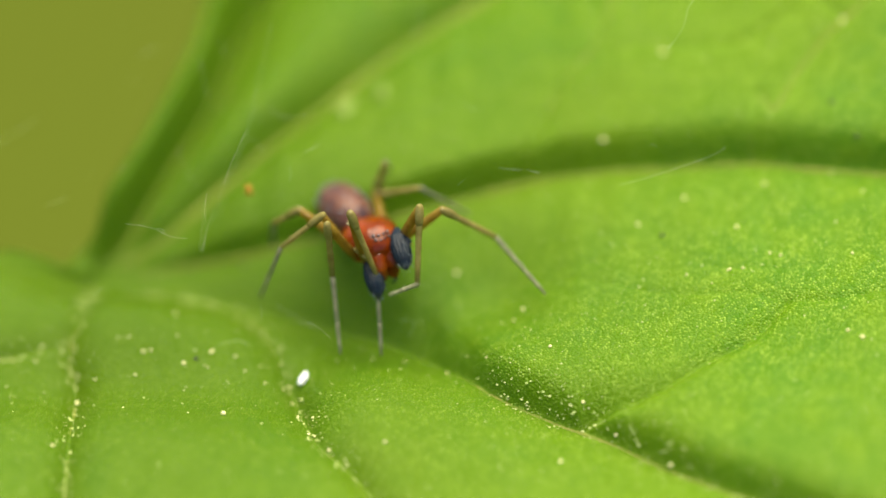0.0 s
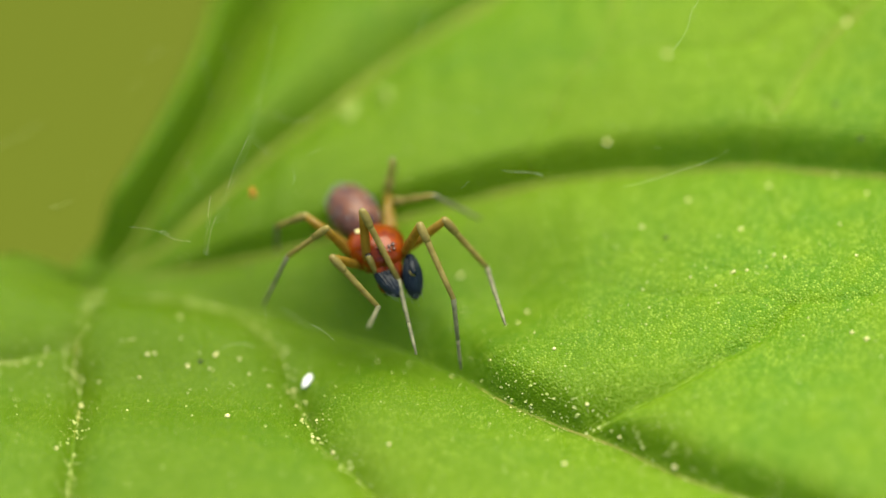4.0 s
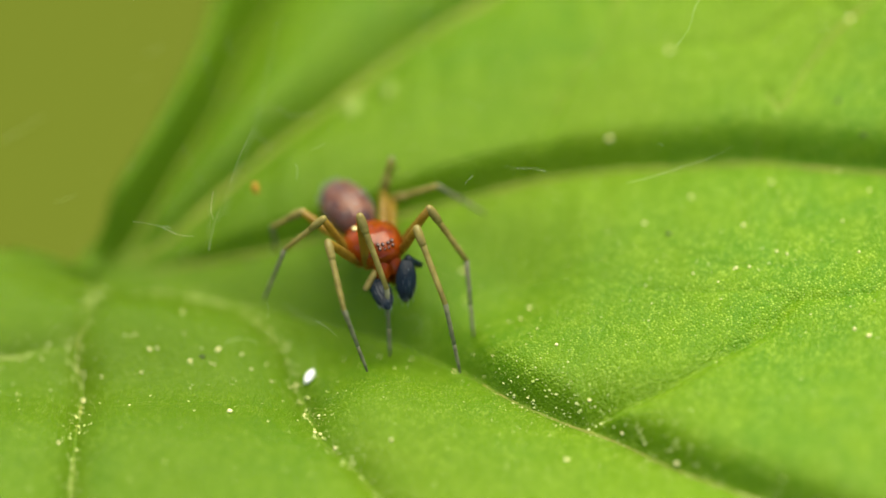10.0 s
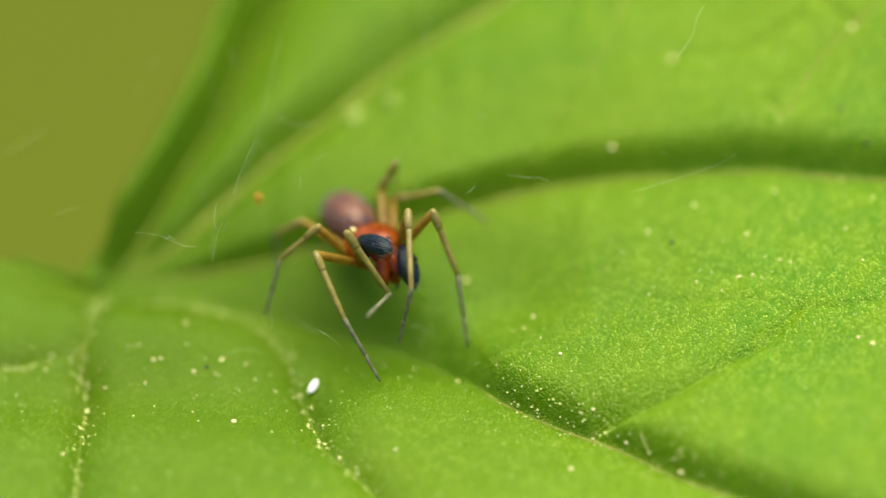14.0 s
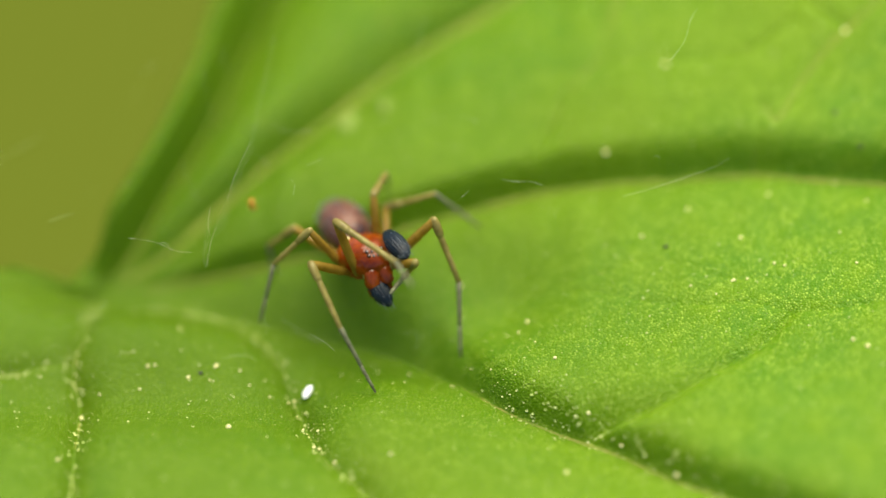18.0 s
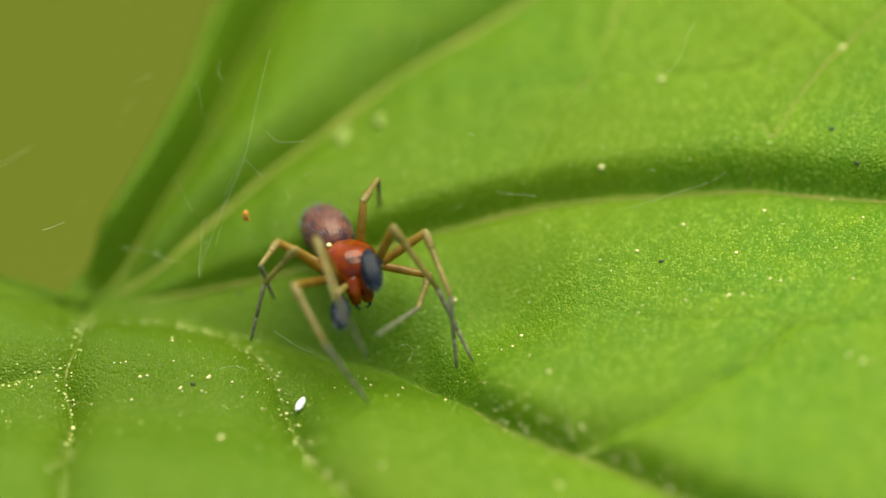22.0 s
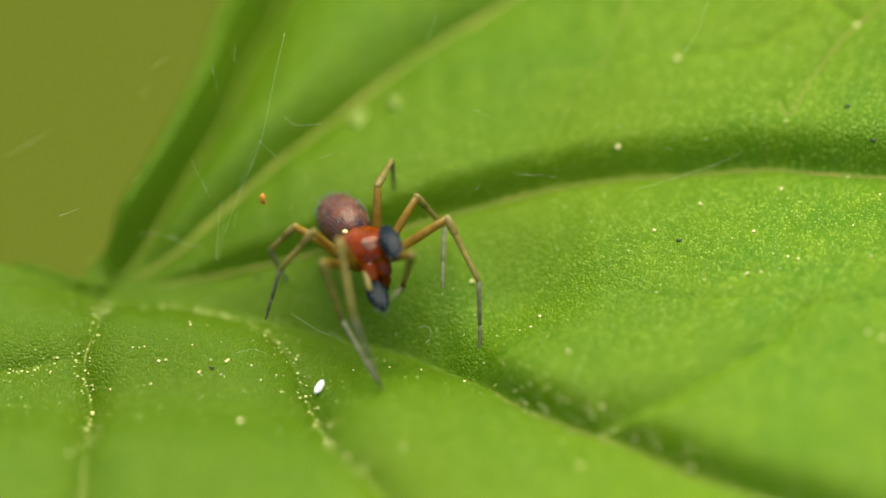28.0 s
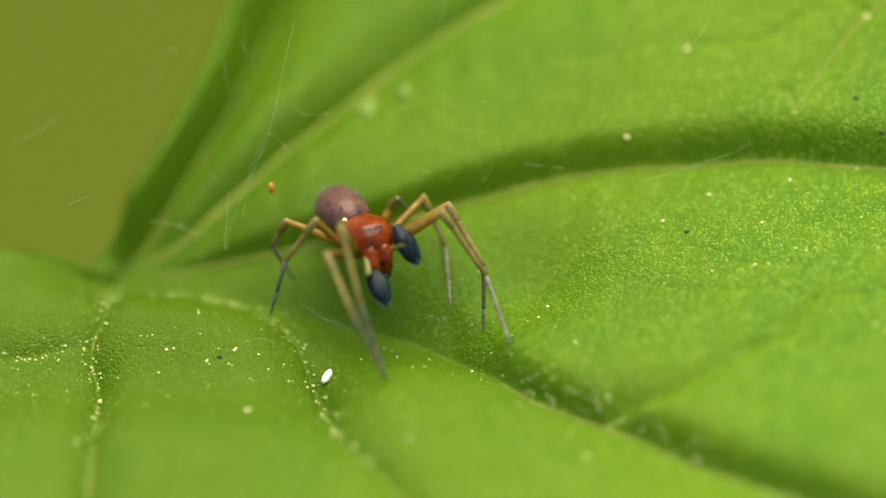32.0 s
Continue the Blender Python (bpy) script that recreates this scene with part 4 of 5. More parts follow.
    key("l2 knee", (11, -2.22, -2, 1.75), (12, -2.3, -1.97, 1.71), (13, -2.29, -2.04, 1.67), (14, -2.31, -1.95, 1.68), (16.5, -2.28, -2.1, 1.67), (17, -2.31, -2.05, 1.63))
    key("l2 knee", (18, -2.3, -2.11, 1.7), (19, -2.28, -2.03, 1.7), (20, -2.31, -2.1, 1.67), (21, -2.34, -2.13, 1.69), (22, -2.49, -2.13, 1.48), (23, -2.52, -2.25, 1.56))
    key("l2 knee", (24, -2.48, -2.15, 1.63), (27, -2.35, -2.21, 1.72), (28, -2.32, -2.25, 1.7), (29, -2.31, -2.22, 1.76), (30, -2.35, -2.13, 1.72), (31, -2.3, -2.11, 1.76))
    key("l2 knee", (31.5, -2.27, -2.21, 1.78), (32, -2.37, -2.26, 1.66))
    key("l2 ankle", (0, -1.86, -1.67, 0.74), (0.4, -1.44, -2.68, 0.97), (1, -0.84, -2, 0.56), (2, -0.84, -2.46, 0.85), (3, -0.91, -2.68, 0.92), (5.5, -1.55, -2.24, 0.71))
    key("l2 ankle", (6, -1.74, -2.92, 1.11), (7, -1.76, -2.93, 1.11), (8, -1.76, -2.89, 1.1), (9, -1.75, -2.87, 1.11), (10, -1.77, -3, 1.11), (10.5, -1.76, -2.72, 0.95))
    key("l2 ankle", (11, -1.76, -2.66, 0.89), (12, -1.83, -2.7, 0.91), (13, -1.82, -2.89, 0.99), (14, -1.82, -2.83, 0.93), (16.5, -1.84, -2.32, 0.52), (17, -1.82, -2.95, 0.99))
    key("l2 ankle", (18, -1.82, -2.89, 0.97), (19, -1.8, -2.91, 0.98), (20, -1.86, -3.06, 0.99), (21, -1.85, -3.08, 0.99), (22, -1.95, -3.08, 0.93), (23, -2.02, -3.18, 0.94))
    key("l2 ankle", (24, -2, -3.08, 0.98), (27, -2.03, -2.25, 0.56), (28, -1.98, -2.4, 0.54), (29, -2, -2.4, 0.56), (30, -1.96, -2.36, 0.57), (31, -1.91, -2.91, 1.01))
    key("l2 ankle", (31.5, -1.81, -3.15, 1.03), (32, -1.91, -3.21, 1.04))
    key("l2 tip", (0, -1.73, -2.43, -0.29), (0.4, -1.07, -3.83, 1.61), (1, -1.38, -3.15, 1.05), (2, -1.48, -3.56, 1.39), (3, -1.41, -3.83, 1.51), (5.5, -1.03, -3.44, 1.14))
    key("l2 tip", (6, -1.38, -3.05, -0.24), (7, -1.36, -3.12, -0.23), (8, -1.37, -3.09, -0.23), (9, -1.38, -3.04, -0.24), (10, -1.36, -3.14, -0.23), (10.5, -1.18, -3.02, -0.26))
    key("l2 tip", (11, -1.14, -3.02, -0.27), (12, -1.19, -3.09, -0.25), (13, -1.19, -3.11, -0.25), (14, -1.2, -3.13, -0.25), (16.5, -1.24, -3.22, -0.23))
    key("l2 tip", (17, -1.23, -3.22, -0.24), (18, -1.21, -3.24, -0.24), (19, -1.23, -3.15, -0.24), (20, -1.22, -3.21, -0.24), (21, -1.24, -3.28, -0.23))
    key("l2 tip", (22, -1.19, -3.25, -0.24), (23, -1.3, -3.3, -0.22), (24, -1.34, -3.32, -0.22), (27, -1.35, -3.34, -0.22), (28, -1.3, -3.39, -0.22), (29, -1.37, -3.32, -0.22))
    key("l2 tip", (30, -1.31, -3.34, -0.22), (31, -1.32, -3.18, -0.23), (31.5, -1.37, -3.38, -0.21), (32, -1.35, -3.39, -0.21))
    key("l3 knee", (0, -2.04, -1.33, 1.88), (1, -2.1, -1.52, 1.83), (3, -2.04, -1.58, 1.87), (6, -2.04, -1.63, 1.79), (9, -2.03, -1.61, 1.85), (11, -2.21, -1.35, 1.82))
    key("l3 knee", (13, -2.28, -1.34, 1.8), (17, -2.33, -1.35, 1.76), (19, -2.31, -1.26, 1.81), (20, -2.36, -1.32, 1.8), (21, -2.38, -1.39, 1.78), (22, -2.5, -1.49, 1.78))
    key("l3 knee", (23, -2.59, -1.6, 1.75), (24, -2.57, -1.45, 1.77), (27, -2.5, -1.49, 1.78), (28, -2.46, -1.51, 1.79), (29, -2.48, -1.59, 1.82), (30, -2.45, -1.49, 1.78))
    key("l3 knee", (31, -2.45, -1.43, 1.78), (32, -2.55, -1.49, 1.78))
    key("l3 ankle", (0, -2.72, -1.38, 1.21), (1, -2.73, -1.4, 1.13), (3, -2.7, -1.49, 1.14), (6, -2.7, -1.4, 1.06), (9, -2.76, -1.51, 1.13), (11, -2.88, -1.36, 1.09))
    key("l3 ankle", (13, -2.92, -1.33, 1.08), (17, -2.96, -1.32, 1.03), (19, -2.93, -1.25, 1.05), (20, -2.91, -1.21, 1.01), (21, -2.93, -1.37, 1.01), (22, -2.99, -1.38, 0.94))
    key("l3 ankle", (23, -3.05, -1.59, 0.92), (24, -3.07, -1.52, 0.94), (27, -3.04, -1.57, 0.96), (28, -3.03, -1.55, 1.01), (29, -3.03, -1.59, 0.97), (30, -3.03, -1.48, 0.94))
    key("l3 ankle", (31, -3.05, -1.47, 0.99), (32, -3.1, -1.57, 0.95))
    key("l3 tip", (0, -3.12, -1.42, 0.11), (1, -3.1, -1.48, 0.02), (3, -3.14, -1.47, 0.02), (6, -3.16, -1.49, -0.03), (9, -3.18, -1.47, 0), (11, -3.21, -1.48, -0.05))
    key("l3 tip", (13, -3.21, -1.49, -0.06), (17, -3.21, -1.5, -0.09), (19, -3.19, -1.49, -0.06), (20, -3.22, -1.49, -0.07), (21, -3.21, -1.5, -0.09), (22, -3.24, -1.52, -0.2))
    key("l3 tip", (23, -3.29, -1.52, -0.24), (24, -3.32, -1.5, -0.2), (27, -3.3, -1.51, -0.2), (28, -3.31, -1.49, -0.17), (29, -3.31, -1.51, -0.21), (30, -3.31, -1.51, -0.22))
    key("l3 tip", (31, -3.33, -1.5, -0.2), (32, -3.37, -1.62, -0.23))
    key("l4 knee", (0, -2.39, -0.7, 1.41), (6, -2.42, -0.87, 1.52), (9, -2.48, -0.9, 1.52), (13, -2.56, -0.27, 1.03), (17, -2.63, -0.46, 1.18), (20, -2.56, -0.52, 1.21))
    key("l4 knee", (21, -2.58, -0.57, 1.22), (22, -2.75, -0.24, 0.91), (23, -2.88, -0.31, 0.91), (24, -2.92, -0.68, 1.25), (27, -2.8, -0.29, 0.95), (28, -2.8, -0.3, 0.96))
    key("l4 knee", (29, -2.82, -0.32, 0.96), (30, -2.85, -0.81, 1.36), (31, -2.9, -0.8, 1.21), (32, -3.05, -0.72, 1.14))
    key("l4 ankle", (0, -2.9, -0.46, 0.95), (6, -2.93, -0.61, 1.07), (9, -3.03, -0.78, 1.08), (13, -3.04, -0.04, 0.56), (17, -3.09, -0.32, 0.64), (20, -3.01, -0.37, 0.64))
    key("l4 ankle", (21, -3.03, -0.43, 0.64), (22, -3.09, -0.88, 0.91), (23, -3.2, -0.96, 0.88), (24, -3.17, -0.63, 0.6), (27, -3.25, -0.25, 0.35), (28, -3.25, -0.26, 0.36))
    key("l4 ankle", (29, -3.22, -0.27, 0.38), (30, -3.26, -0.88, 0.78), (31, -3.27, -0.72, 0.61), (32, -3.33, -0.57, 0.51))
    key("l4 tip", (0, -2.93, -0.08, 0.11), (6, -2.92, -0.27, 0.18), (9, -2.97, -0.43, 0.23), (13, -3.02, 0.23, -0.37), (17, -2.97, -0.01, -0.29), (20, -2.85, -0.27, -0.29))
    key("l4 tip", (21, -2.83, -0.25, -0.27), (22, -2.85, -0.66, -0.01), (23, -2.88, -0.75, 0.07), (24, -2.94, -0.32, -0.25), (27, -2.93, -0.11, -0.49), (28, -2.93, -0.14, -0.47))
    key("l4 tip", (29, -2.91, -0.17, -0.47), (30, -2.92, -0.63, -0.1), (31, -2.91, -0.62, -0.3), (32, -2.95, -0.48, -0.38))
    key("r palp base", (0, -0.75, -1.22, 1.43), (0.4, -0.65, -1.46, 1.26), (1, -0.54, -1.49, 1.21), (2, -0.54, -1.55, 1.16), (3, -0.56, -1.58, 1.2), (5.5, -0.59, -1.55, 1.16))
    key("r palp base", (6, -0.61, -1.59, 1.19), (7, -0.6, -1.55, 1.24), (8, -0.59, -1.64, 1.14), (9, -0.63, -1.65, 1.14), (10, -0.67, -1.68, 1.12), (10.5, -0.78, -1.31, 1.34))
    key("r palp base", (11, -0.76, -1.28, 1.35), (12, -0.79, -1.36, 1.26), (13, -0.77, -1.38, 1.25), (14, -0.81, -1.32, 1.3), (16.5, -0.96, -1.21, 1.56))
    key("r palp base", (17, -0.96, -1.18, 1.56), (18, -0.98, -1.18, 1.64), (19, -0.99, -0.99, 1.66), (20, -1.09, -1.17, 1.61), (21, -1.03, -1.32, 1.53))
    key("r palp base", (22, -1.23, -1.18, 1.47), (23, -1.3, -1.41, 1.33), (24, -1.14, -1.31, 1.39), (27, -1.24, -1.22, 1.56), (28, -1.22, -1.18, 1.62), (29, -1.25, -1.26, 1.54))
    key("r palp base", (30, -1.16, -1.28, 1.47), (31, -0.99, -1.35, 1.33), (31.5, -1.01, -1.39, 1.37), (32, -1.17, -1.27, 1.47))
    key("r palp tip", (0, -0.55, -1.89, 1.08), (0.4, -0.67, -1.98, 0.65), (1, -0.37, -2.01, 0.6), (2, -0.33, -2.05, 0.59), (3, -0.42, -2.09, 0.59), (5.5, -0.54, -2.06, 0.56))
    key("r palp tip", (6, -0.63, -2.23, 0.74), (7, -0.7, -2.12, 0.57), (8, -0.63, -2.15, 0.53), (9, -0.69, -2.17, 0.53), (10, -0.69, -2.26, 0.44), (10.5, -0.64, -1.95, 0.92))
    key("r palp tip", (11, -0.62, -1.96, 0.98), (12, -0.53, -2.03, 0.96), (13, -0.53, -1.87, 0.69), (14, -0.58, -1.9, 0.82), (16.5, -0.65, -1.91, 1.45))
    key("r palp tip", (17, -0.66, -1.88, 1.39), (18, -0.6, -1.87, 1.61), (19, -0.6, -1.66, 1.76), (20, -0.7, -1.84, 1.54), (21, -0.76, -2.05, 1.46), (22, -1.04, -1.84, 1.12))
    key("r palp tip", (23, -1.07, -2.1, 1.05), (24, -0.95, -1.95, 0.99), (27, -0.97, -1.91, 1.31), (28, -1.01, -1.92, 1.51), (29, -1.08, -1.99, 1.35), (30, -0.94, -1.89, 1.04))
    key("r palp tip", (31, -0.72, -1.84, 0.73), (31.5, -0.7, -1.87, 0.78), (32, -0.73, -1.73, 0.9))
    key("l palp base", (0, -1.22, -1.41, 0.97), (0.4, -1.2, -1.48, 0.92), (1, -1.14, -1.5, 1.08), (2, -1.02, -1.57, 1.06), (3, -1.19, -1.62, 1.13), (5.5, -1.16, -1.56, 0.85))
    key("l palp base", (6, -1.15, -1.77, 0.74), (7, -1.1, -1.7, 0.78), (8, -1.12, -1.66, 0.77), (9, -1.16, -1.63, 0.78), (10, -1.24, -1.71, 0.76), (10.5, -1.45, -1.5, 1.5))
    key("l palp base", (11, -1.41, -1.51, 1.48), (12, -1.41, -1.45, 1.49), (13, -1.43, -1.49, 1.49), (14, -1.55, -1.42, 1.57), (16.5, -1.39, -1.6, 1.45))
    key("l palp base", (17, -1.44, -1.58, 1.46), (18, -1.32, -1.47, 1), (19, -1.27, -1.4, 0.94), (20, -1.33, -1.44, 0.97), (21, -1.33, -1.5, 0.98), (22, -1.69, -1.65, 0.84))
    key("l palp base", (23, -1.72, -1.64, 0.82), (24, -1.56, -1.57, 0.82), (27, -1.5, -1.59, 0.84), (28, -1.48, -1.66, 0.83), (29, -1.52, -1.6, 0.83), (30, -1.54, -1.59, 0.84))
    key("l palp base", (31, -1.45, -1.53, 0.85), (31.5, -1.53, -1.66, 0.85), (32, -1.61, -1.64, 0.87))
    key("l palp tip", (0, -1.03, -2.04, 0.56), (0.4, -0.96, -2.19, 0.71), (1, -0.77, -2.14, 0.81), (2, -0.75, -2.28, 0.9), (3, -0.68, -2.17, 0.92), (5.5, -0.82, -2.15, 0.46))
    key("l palp tip", (6, -0.93, -2.48, 0.51), (7, -0.92, -2.44, 0.6), (8, -1, -2.4, 0.53), (9, -1.04, -2.37, 0.56), (10, -0.98, -2.42, 0.58), (10.5, -0.88, -1.84, 1.09))
    key("l palp tip", (11, -0.86, -2.01, 1.27), (12, -0.87, -2.01, 1.41), (13, -0.83, -1.97, 1.31), (14, -0.98, -1.92, 1.75), (16.5, -0.84, -2.15, 1.42))
    key("l palp tip", (17, -0.94, -2.15, 1.65), (18, -0.91, -2.04, 0.66), (19, -0.88, -1.99, 0.61), (20, -1.17, -2.06, 0.51), (21, -1.17, -2.19, 0.64), (22, -1.67, -2.42, 0.73))
    key("l palp tip", (23, -1.48, -2.28, 0.43), (24, -1.29, -2.24, 0.52), (27, -1.23, -2.28, 0.63), (28, -1.22, -2.39, 0.7), (29, -1.32, -2.33, 0.65), (30, -1.28, -2.3, 0.62))
    key("l palp tip", (31, -1.25, -2.24, 0.58), (31.5, -1.39, -2.39, 0.62), (32, -1.31, -2.26, 0.49))

    poses = [body_pose(eased(keys["body"], t)) for t in times]
    walk(spider, list(zip(times, poses)))
    for (side, number), pieces in spider_limbs.items():
        sign = 1 if side == "r" else -1
        if number == "palp":
            root = (PALP_ROOT[0], PALP_ROOT[1] * sign, PALP_ROOT[2])
            joints = [keys[f"{side} palp base"], keys[f"{side} palp tip"]]
            move_limb(pieces, root, (*PALP_ARM, PALP_BULB), joints, times, poses, Vector((0.7, 0.5 * sign, 0.5)))
        else:
            root = (HIPS[number][0], HIPS[number][1] * sign, HIPS[number][2])
            joints = [keys[f"{side}{number} {joint}"] for joint in ("knee", "ankle", "tip")]
            move_limb(pieces, root, SEGMENTS[number], joints, times, poses)


# ---- small things on the leaf ----
def build_grains():
    first = None
    for x, y, r in [(-5.44, -2.01, 0.025), (-5.53, -2.03, 0.018), (-5.06, -2.29, 0.03), (-4.64, -1.32, 0.022), (-4.60, -1.98, 0.022), (-3.97, -2.28, 0.035), (-3.57, -2.36, 0.03), (-4.47, -2.53, 0.03), (-4.10, -2.60, 0.025), (-4.04, -2.63, 0.02), (-3.40, -2.66, 0.025), (-3.13, -2.45, 0.02), (-3.05, -2.84, 0.025), (-7.49, -2.20, 0.03), (-7.74, -2.08, 0.02), (-7.08, -2.28, 0.022), (-6.04, -2.71, 0.025), (-5.33, -2.75, 0.03), (-1.78, -2.24, 0.02), (-1.15, -2.16, 0.025), (-0.59, -2.18, 0.025), (-6.48, -2.13, 0.028), (-6.46, -2.39, 0.025), (-6.36, -2.96, 0.035), (-6.51, -2.29, 0.03), (-2.72, -2.79, 0.03), (-2.62, -2.77, 0.025), (-2.46, -3.51, 0.03), (-2.57, -3.08, 0.03), (-2.16, -4.30, 0.03), (5.35, -1.71, 0.03), (5.08, -1.73, 0.025), (5.12, -1.71, 0.035), (5.83, -1.42, 0.03), (4.36, -1.74, 0.025), (4.80, -1.98, 0.02), (0.36, -1.27, 0.02), (0.84, -2.82, 0.02), (1.62, -2.45, 0.02), (6.94, 0.36, 0.03), (7.48, -0.22, 0.03), (6.99, -0.86, 0.025), (5.76, 0.15, 0.04), (7.16, 2.65, 0.06), (5.25, -0.81, 0.04), (3.52, -0.51, 0.04), (1.49, -1.66, 0.04), (1.96, -2.98, 0.04), (3.98, 2.44, 0.06), (7.41, -3.5, 0.05), (7.16, -3.32, 0.04), (-4, -2.32, 0.04), (-6.35, -3.01, 0.05), (-2.27, -4.2, 0.04), (3.1, -4.56, 0.04), (0.32, -0.69, 0.05), (1.33, -1.94, 0.03), (2.91, 1.05, 0.06), (6.01, -1.5, 0.03), (-4.49, -2.55, 0.03), (4.05, -5.25, 0.06), (-3.76, -3.98, 0.06), (-0.93, -4.88, 0.04), (2.13, -5.2, 0.05), (4.34, -0.03, 0.04), (7.27, -1.61, 0.03), (-5.19, -2.31, 0.04), (-4.63, -1.43, 0.03), (-2.62, -2.64, 0.04), (-1.91, -4.75, 0.04), (-6.74, -4.78, 0.04), (0.16, -2.53, 0.03), (2.53, -4.02, 0.04)]:
        if first is None:
            bm = ball(bmesh.new(), (0, 0, 0), (1, 1, 0.8), rough=0.25, u=10, v=7)
            first = tagged(mesh_object("pollen_grain", bm, POLLEN), "pale yellow pollen grain lying on the leaf", "pollen grain", "pollen grains on the leaf")
            ob = first
        else:
            ob = copy_thing(first, Matrix.Identity(4))
        ob.location, ob.scale = Vector((x, y, surface(x, y) + 0.3 * r)) * MM, (r * 0.8, r * 0.75, r * 0.8)


def build_dust():
    """Countless pale specks, thickest along the furrows."""
    rng = np.random.RandomState(3)
    x, y = rng.uniform(-8.2, 8.6, 80000), rng.uniform(-7.4, 6.0, 80000)
    near = np.full(len(x), 9.0)
    for i in (3, 4, 5, 6):
        near = np.minimum(near, line_distance(x, y, VEIN_LINES[i]) + (0.6 * step(-x, -0.2, 0.3) if i == 3 else 0))
    patch = np.array([noise.noise((a * 0.45, b * 0.45, 7.0)) for a, b in zip(x, y)])
    right = 0.25 + 0.75 / (1 + np.exp(-(x - 0.5)))
    chance = 0.02 + 0.45 * np.exp(-near / 0.15) + 0.10 * np.clip(patch + 0.15, 0, 1) * right
    # thick on the steep side of the nearest vein
    bank = line_distance(x, y, VEIN_LINES[3], 1.0, 1e-6)
    chance = chance + 0.75 * np.exp(-bank / 0.30) * np.exp(-((x - 2.0) / 0.95) ** 2)
    inside = (x > -7 + 0.30 * np.maximum(y + 0.8, 0)) | (y < -1.2)
    keep = (rng.rand(len(x)) < chance) & inside
    x, y = x[keep], y[keep]
    z = leaf_height(x, y)
    near = near[keep]
    size = 0.007 + (0.018 + 0.012 * (near < 0.15)) * rng.rand(len(x)) ** (5 - 2.5 * (near < 0.15))
    verts, faces = [], []
    for a, b, c, r in zip(x, y, z, size):
        k = len(verts)
        verts += [((a + dx * r) * MM, (b + dy * r) * MM, (c + dz * r) * MM) for dx, dy, dz in ((1, 0, 0.2), (0.3, 0.9, 0.2), (-0.8, 0.5, 0.2), (-0.8, -0.6, 0.2), (0.4, -0.9, 0.2), (0, 0, 1.1))]
        faces += [(k + j, k + (j + 1) % 5, k + 5) for j in range(5)]
    me = bpy.data.meshes.new("pollen_dust")
    me.from_pydata(verts, [], faces)
    me.materials.append(DUST)
    tagged(new("pollen_dust", me), "fine pale yellow dust strewn over the leaf", "pollen dust", kind="stuff")


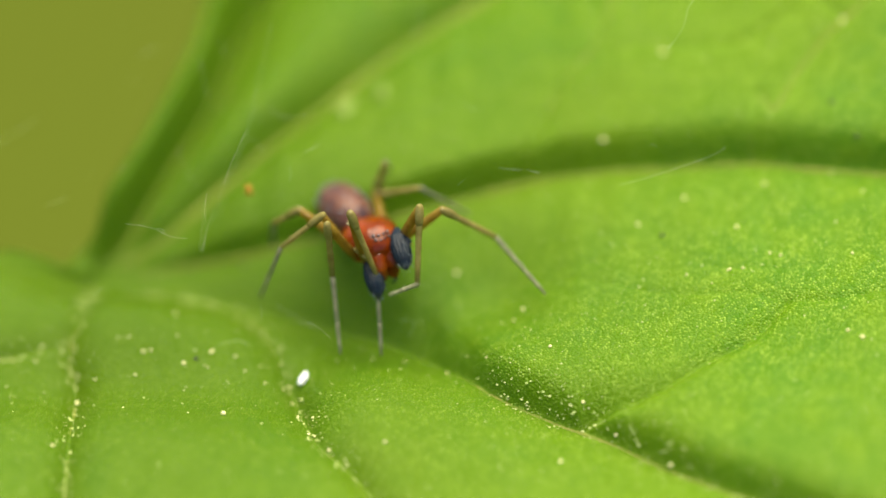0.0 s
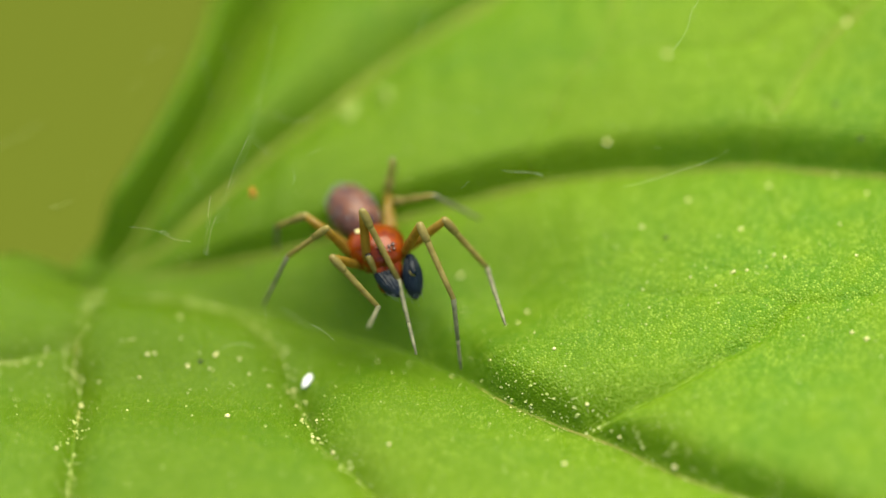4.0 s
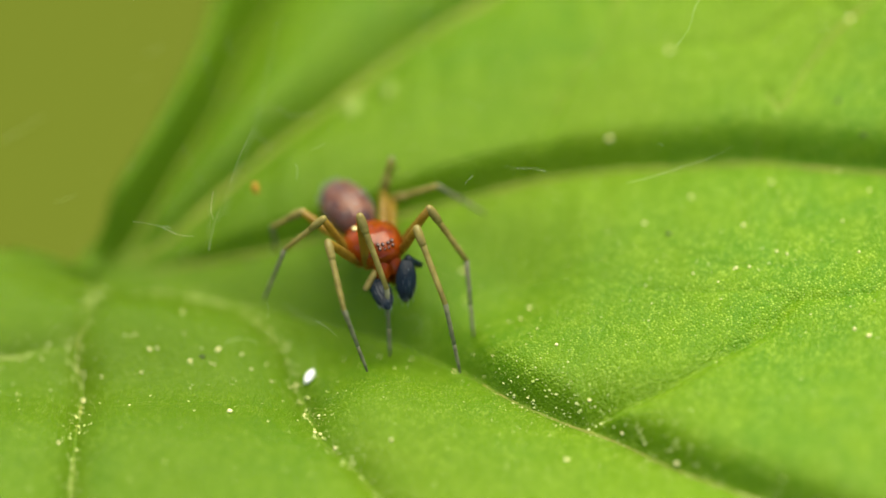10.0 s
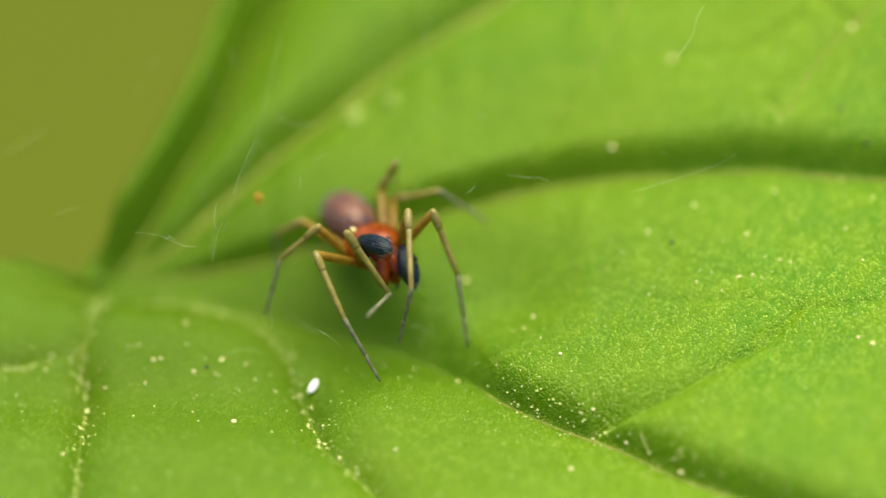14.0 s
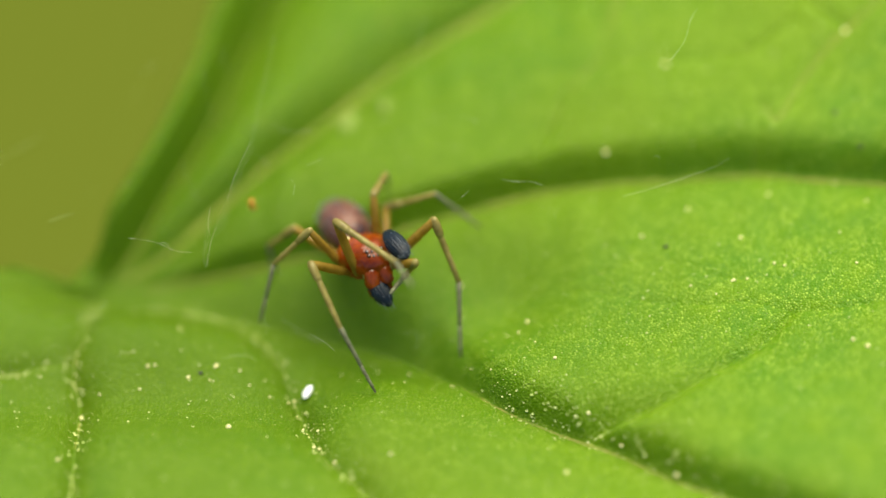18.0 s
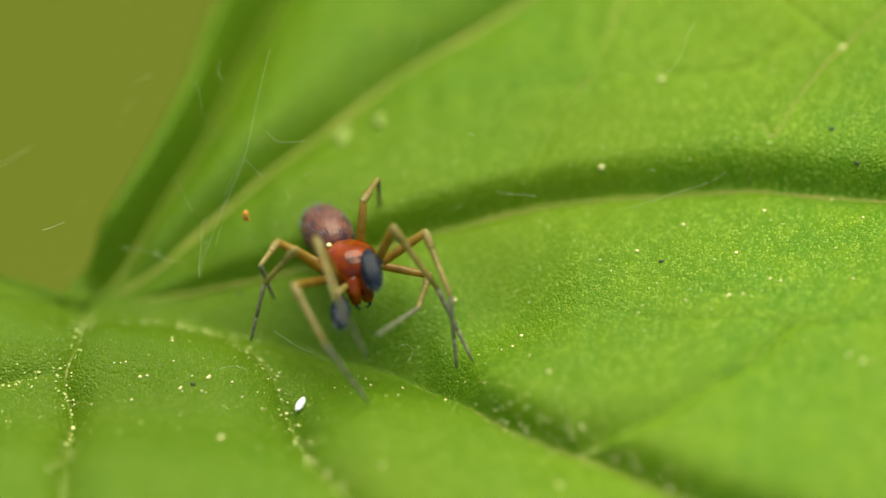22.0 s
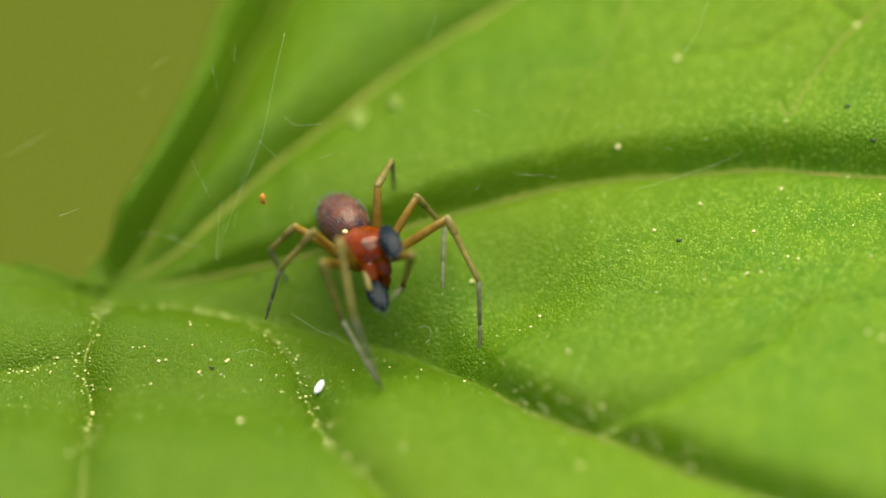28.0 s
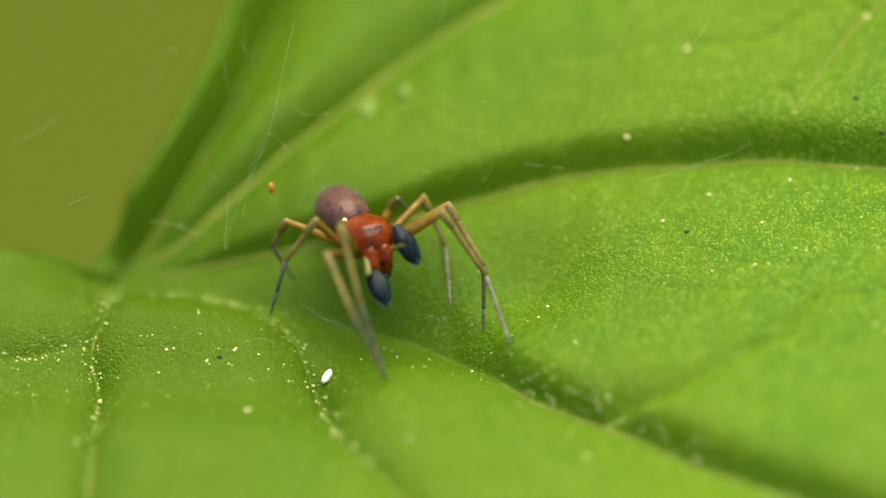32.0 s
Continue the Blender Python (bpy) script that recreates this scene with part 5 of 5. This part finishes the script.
def build_silk():
    for course in [
        [(-2.93, 1.69, 3.73), (-3.12, 1.19, 3.11), (-3.24, 0.83, 2.67), (-3.37, 0.48, 2.23), (-3.59, 0.13, 1.81), (-3.72, -0.04, 1.59), (-3.87, -0.27, 1.31), (-4.01, -0.52, 1.00)],
        [(-4.11, -0.49, 1.36), (-4.13, -0.62, 1.21), (-4.14, -0.76, 1.03)],
        [(-4.13, -0.65, 1.01), (-4.17, -0.79, 0.84), (-4.15, -0.91, 0.68)],
        [(-6.91, -0.40, 1.31), (-6.72, -0.36, 1.36), (-6.51, -0.31, 1.43)],
        [(-5.66, 0.14, 1.65), (-5.57, 0.15, 1.68), (-5.49, 0.17, 1.70)],
        [(-4.23, 1.48, 3.15), (-4.14, 1.29, 2.92), (-4.11, 1.14, 2.72), (-4.05, 1.03, 2.59)],
        [(-3.81, 1.87, 3.31), (-3.83, 1.73, 3.14), (-3.71, 1.64, 3.02)],
        [(-4.60, 0.47, 1.90), (-4.55, 0.38, 1.79), (-4.47, 0.29, 1.69)],
        [(-4.47, 0.37, 1.62), (-4.37, 0.23, 1.45), (-4.28, 0.11, 1.31)],
        [(-2.97, 0.85, 2.53), (-2.83, 0.76, 2.42), (-2.65, 0.73, 2.39), (-2.30, 0.75, 2.41)],
        [(-3.38, 0.63, 2.11), (-3.22, 0.54, 1.99), (-3.05, 0.42, 1.85)],
        [(-7.87, 1.28, 1.32), (-7.49, 1.41, 1.47), (-7.09, 1.57, 1.67)],
        [(-5.29, 2.27, 2.53), (-5.14, 2.30, 2.57), (-4.99, 2.37, 2.65)],
        [(0.36, 0.95, 2.50), (0.43, 0.96, 2.51), (0.49, 0.94, 2.48)],
        [(0.55, 0.91, 2.45), (0.60, 0.91, 2.45), (0.66, 0.89, 2.43)],
        [(-1.07, 0.94, 2.33), (-1.03, 0.98, 2.37), (-0.96, 1.00, 2.40)],
        [(-3.90, -2.27, -0.34), (-3.75, -2.23, -0.30), (-3.60, -2.21, -0.28), (-3.45, -2.22, -0.28), (-3.26, -2.27, -0.35)],
        [(-6.48, -1.41, -0.08), (-6.30, -1.41, -0.08), (-6.12, -1.41, -0.08)],
        [(-2.86, -1.44, -0.11), (-2.66, -1.51, -0.21), (-2.42, -1.61, -0.33), (-2.17, -1.68, -0.41)],
        [(-0.68, -1.77, -0.20), (-0.53, -1.74, -0.16), (-0.42, -1.79, -0.23), (-0.44, -1.88, -0.34), (-0.52, -1.93, -0.39)],
        [(-0.46, 2.02, 3.18), (-0.36, 2.16, 3.35), (-0.26, 2.36, 3.59)],
        [(-3.75, -0.17, 1.29), (-3.82, -0.28, 1.15), (-3.86, -0.39, 1.02)],
        [(4.03, 0.63, 4.02), (4.17, 0.74, 4.15), (4.31, 0.90, 4.33), (4.38, 1.07, 4.55), (4.50, 1.20, 4.70)],
        [(1.05, -0.63, 2.36), (1.35, -0.65, 2.33), (1.55, -0.65, 2.33), (1.77, -0.69, 2.29)],
        [(0.34, -0.98, 2.26), (0.40, -0.95, 2.29), (0.48, -0.90, 2.35)],
        [(3.71, -0.38, 2.66), (3.77, -0.37, 2.67), (3.84, -0.40, 2.64)],
        [(4.44, -0.58, 2.42), (4.67, -0.53, 2.48), (4.87, -0.47, 2.55), (5.04, -0.40, 2.63)],
        [(3.18, -0.82, 2.13), (3.63, -0.75, 2.22), (4.44, -0.58, 2.42)],
        [(-6.06, -2.54, 1.01), (-5.97, -2.49, 1.07), (-5.88, -2.42, 1.16)],
        [(-5.49, -1.41, 1.74), (-5.17, -1.44, 1.71), (-4.96, -1.47, 1.66), (-4.68, -1.56, 1.57), (-4.40, -1.58, 1.54)],
        [(-4.95, -1.55, 1.73), (-4.87, -1.54, 1.74), (-4.79, -1.58, 1.70)],
        [(-4.14, -1.74, 1.35), (-4.09, -1.58, 1.54), (-4.04, -1.42, 1.73), (-3.96, -1.30, 1.88)],
        [(-4.06, -1.15, 2.21), (-4.10, -1.34, 1.98), (-4.06, -1.47, 1.83)],
        [(-3.76, -0.98, 2.26), (-3.67, -0.79, 2.48), (-3.53, -0.58, 2.73), (-3.38, -0.38, 2.97)],
        [(-2.62, -0.87, 2.23), (-2.58, -0.76, 2.36), (-2.63, -0.68, 2.45)],
        [(-2.08, -0.29, 2.61), (-2.22, -0.34, 2.55), (-2.37, -0.38, 2.51)],
        [(-2.27, -2.60, 0.48), (-2.07, -2.68, 0.39), (-1.90, -2.77, 0.27)],
        [(-3.12, -2.54, 0.86), (-3.09, -2.64, 0.74), (-3.11, -2.75, 0.61)],
    ]:
        bm = bmesh.new()
        line = smooth_line(course, 6)
        tube(bm, line, [0.0016 + 0.0011 * noise.noise((p[0] * 5, p[1] * 5, 1)) for p in line], 6)
        tagged(mesh_object("silk_thread", bm, SILK), "fine whitish strand of spider silk above the leaf", "silk thread", "silk threads over the leaf")


def build_debris():
    x, y = -2.38, -2.64
    z = surface(x, y)
    turn = Euler((0.2, -0.35, radians(58))).to_matrix()
    bm = ball(bmesh.new(), (x, y, z + 0.07), (0.15, 0.07, 0.055), turn, rough=0.12)
    tagged(mesh_object("white_egg", bm, WHITE), "tiny white oval egg lying on the leaf", "egg")
    x, y, z = -3.35, -0.03, 1.36
    bm = ball(bmesh.new(), (x, y, z), (0.055, 0.05, 0.10), rough=0.5, seed=4)
    ball(bm, (x + 0.03, y, z - 0.09), (0.05, 0.03, 0.03), rough=0.5, seed=9)
    tagged(mesh_object("orange_flake", bm, FLAKE), "tiny orange-yellow flake caught in the silk", "flake")
    for (x, y, z), r in (((-1.57, 2.45, 1.17), 0.22), ((-0.94, 2.65, 1.39), 0.16)):
        bm = ball(bmesh.new(), (x, y, z), (r, r * 1.3, 0.02), rough=0.5, seed=r * 50)
        tagged(mesh_object("leaf_scar", bm, SCAR), "pale dried patch on the leaf", "leaf scar", "dried patches on the leaf")
    for x, y in [(7.38, 0.53), (6.94, 1.11), (-4.26, -2.46), (-3.45, 0.04), (3.94, -0.81)]:
        z = surface(x, y)
        bm = ball(bmesh.new(), (x, y, z + 0.01), (0.045, 0.035, 0.025), rough=0.4, seed=x, u=10, v=6)
        tagged(mesh_object("dirt_speck", bm, DIRT), "small dark speck of dirt on the leaf", "dirt speck", "dirt specks on the leaf")


build_grains()
build_dust()
build_silk()
build_debris()
motions()
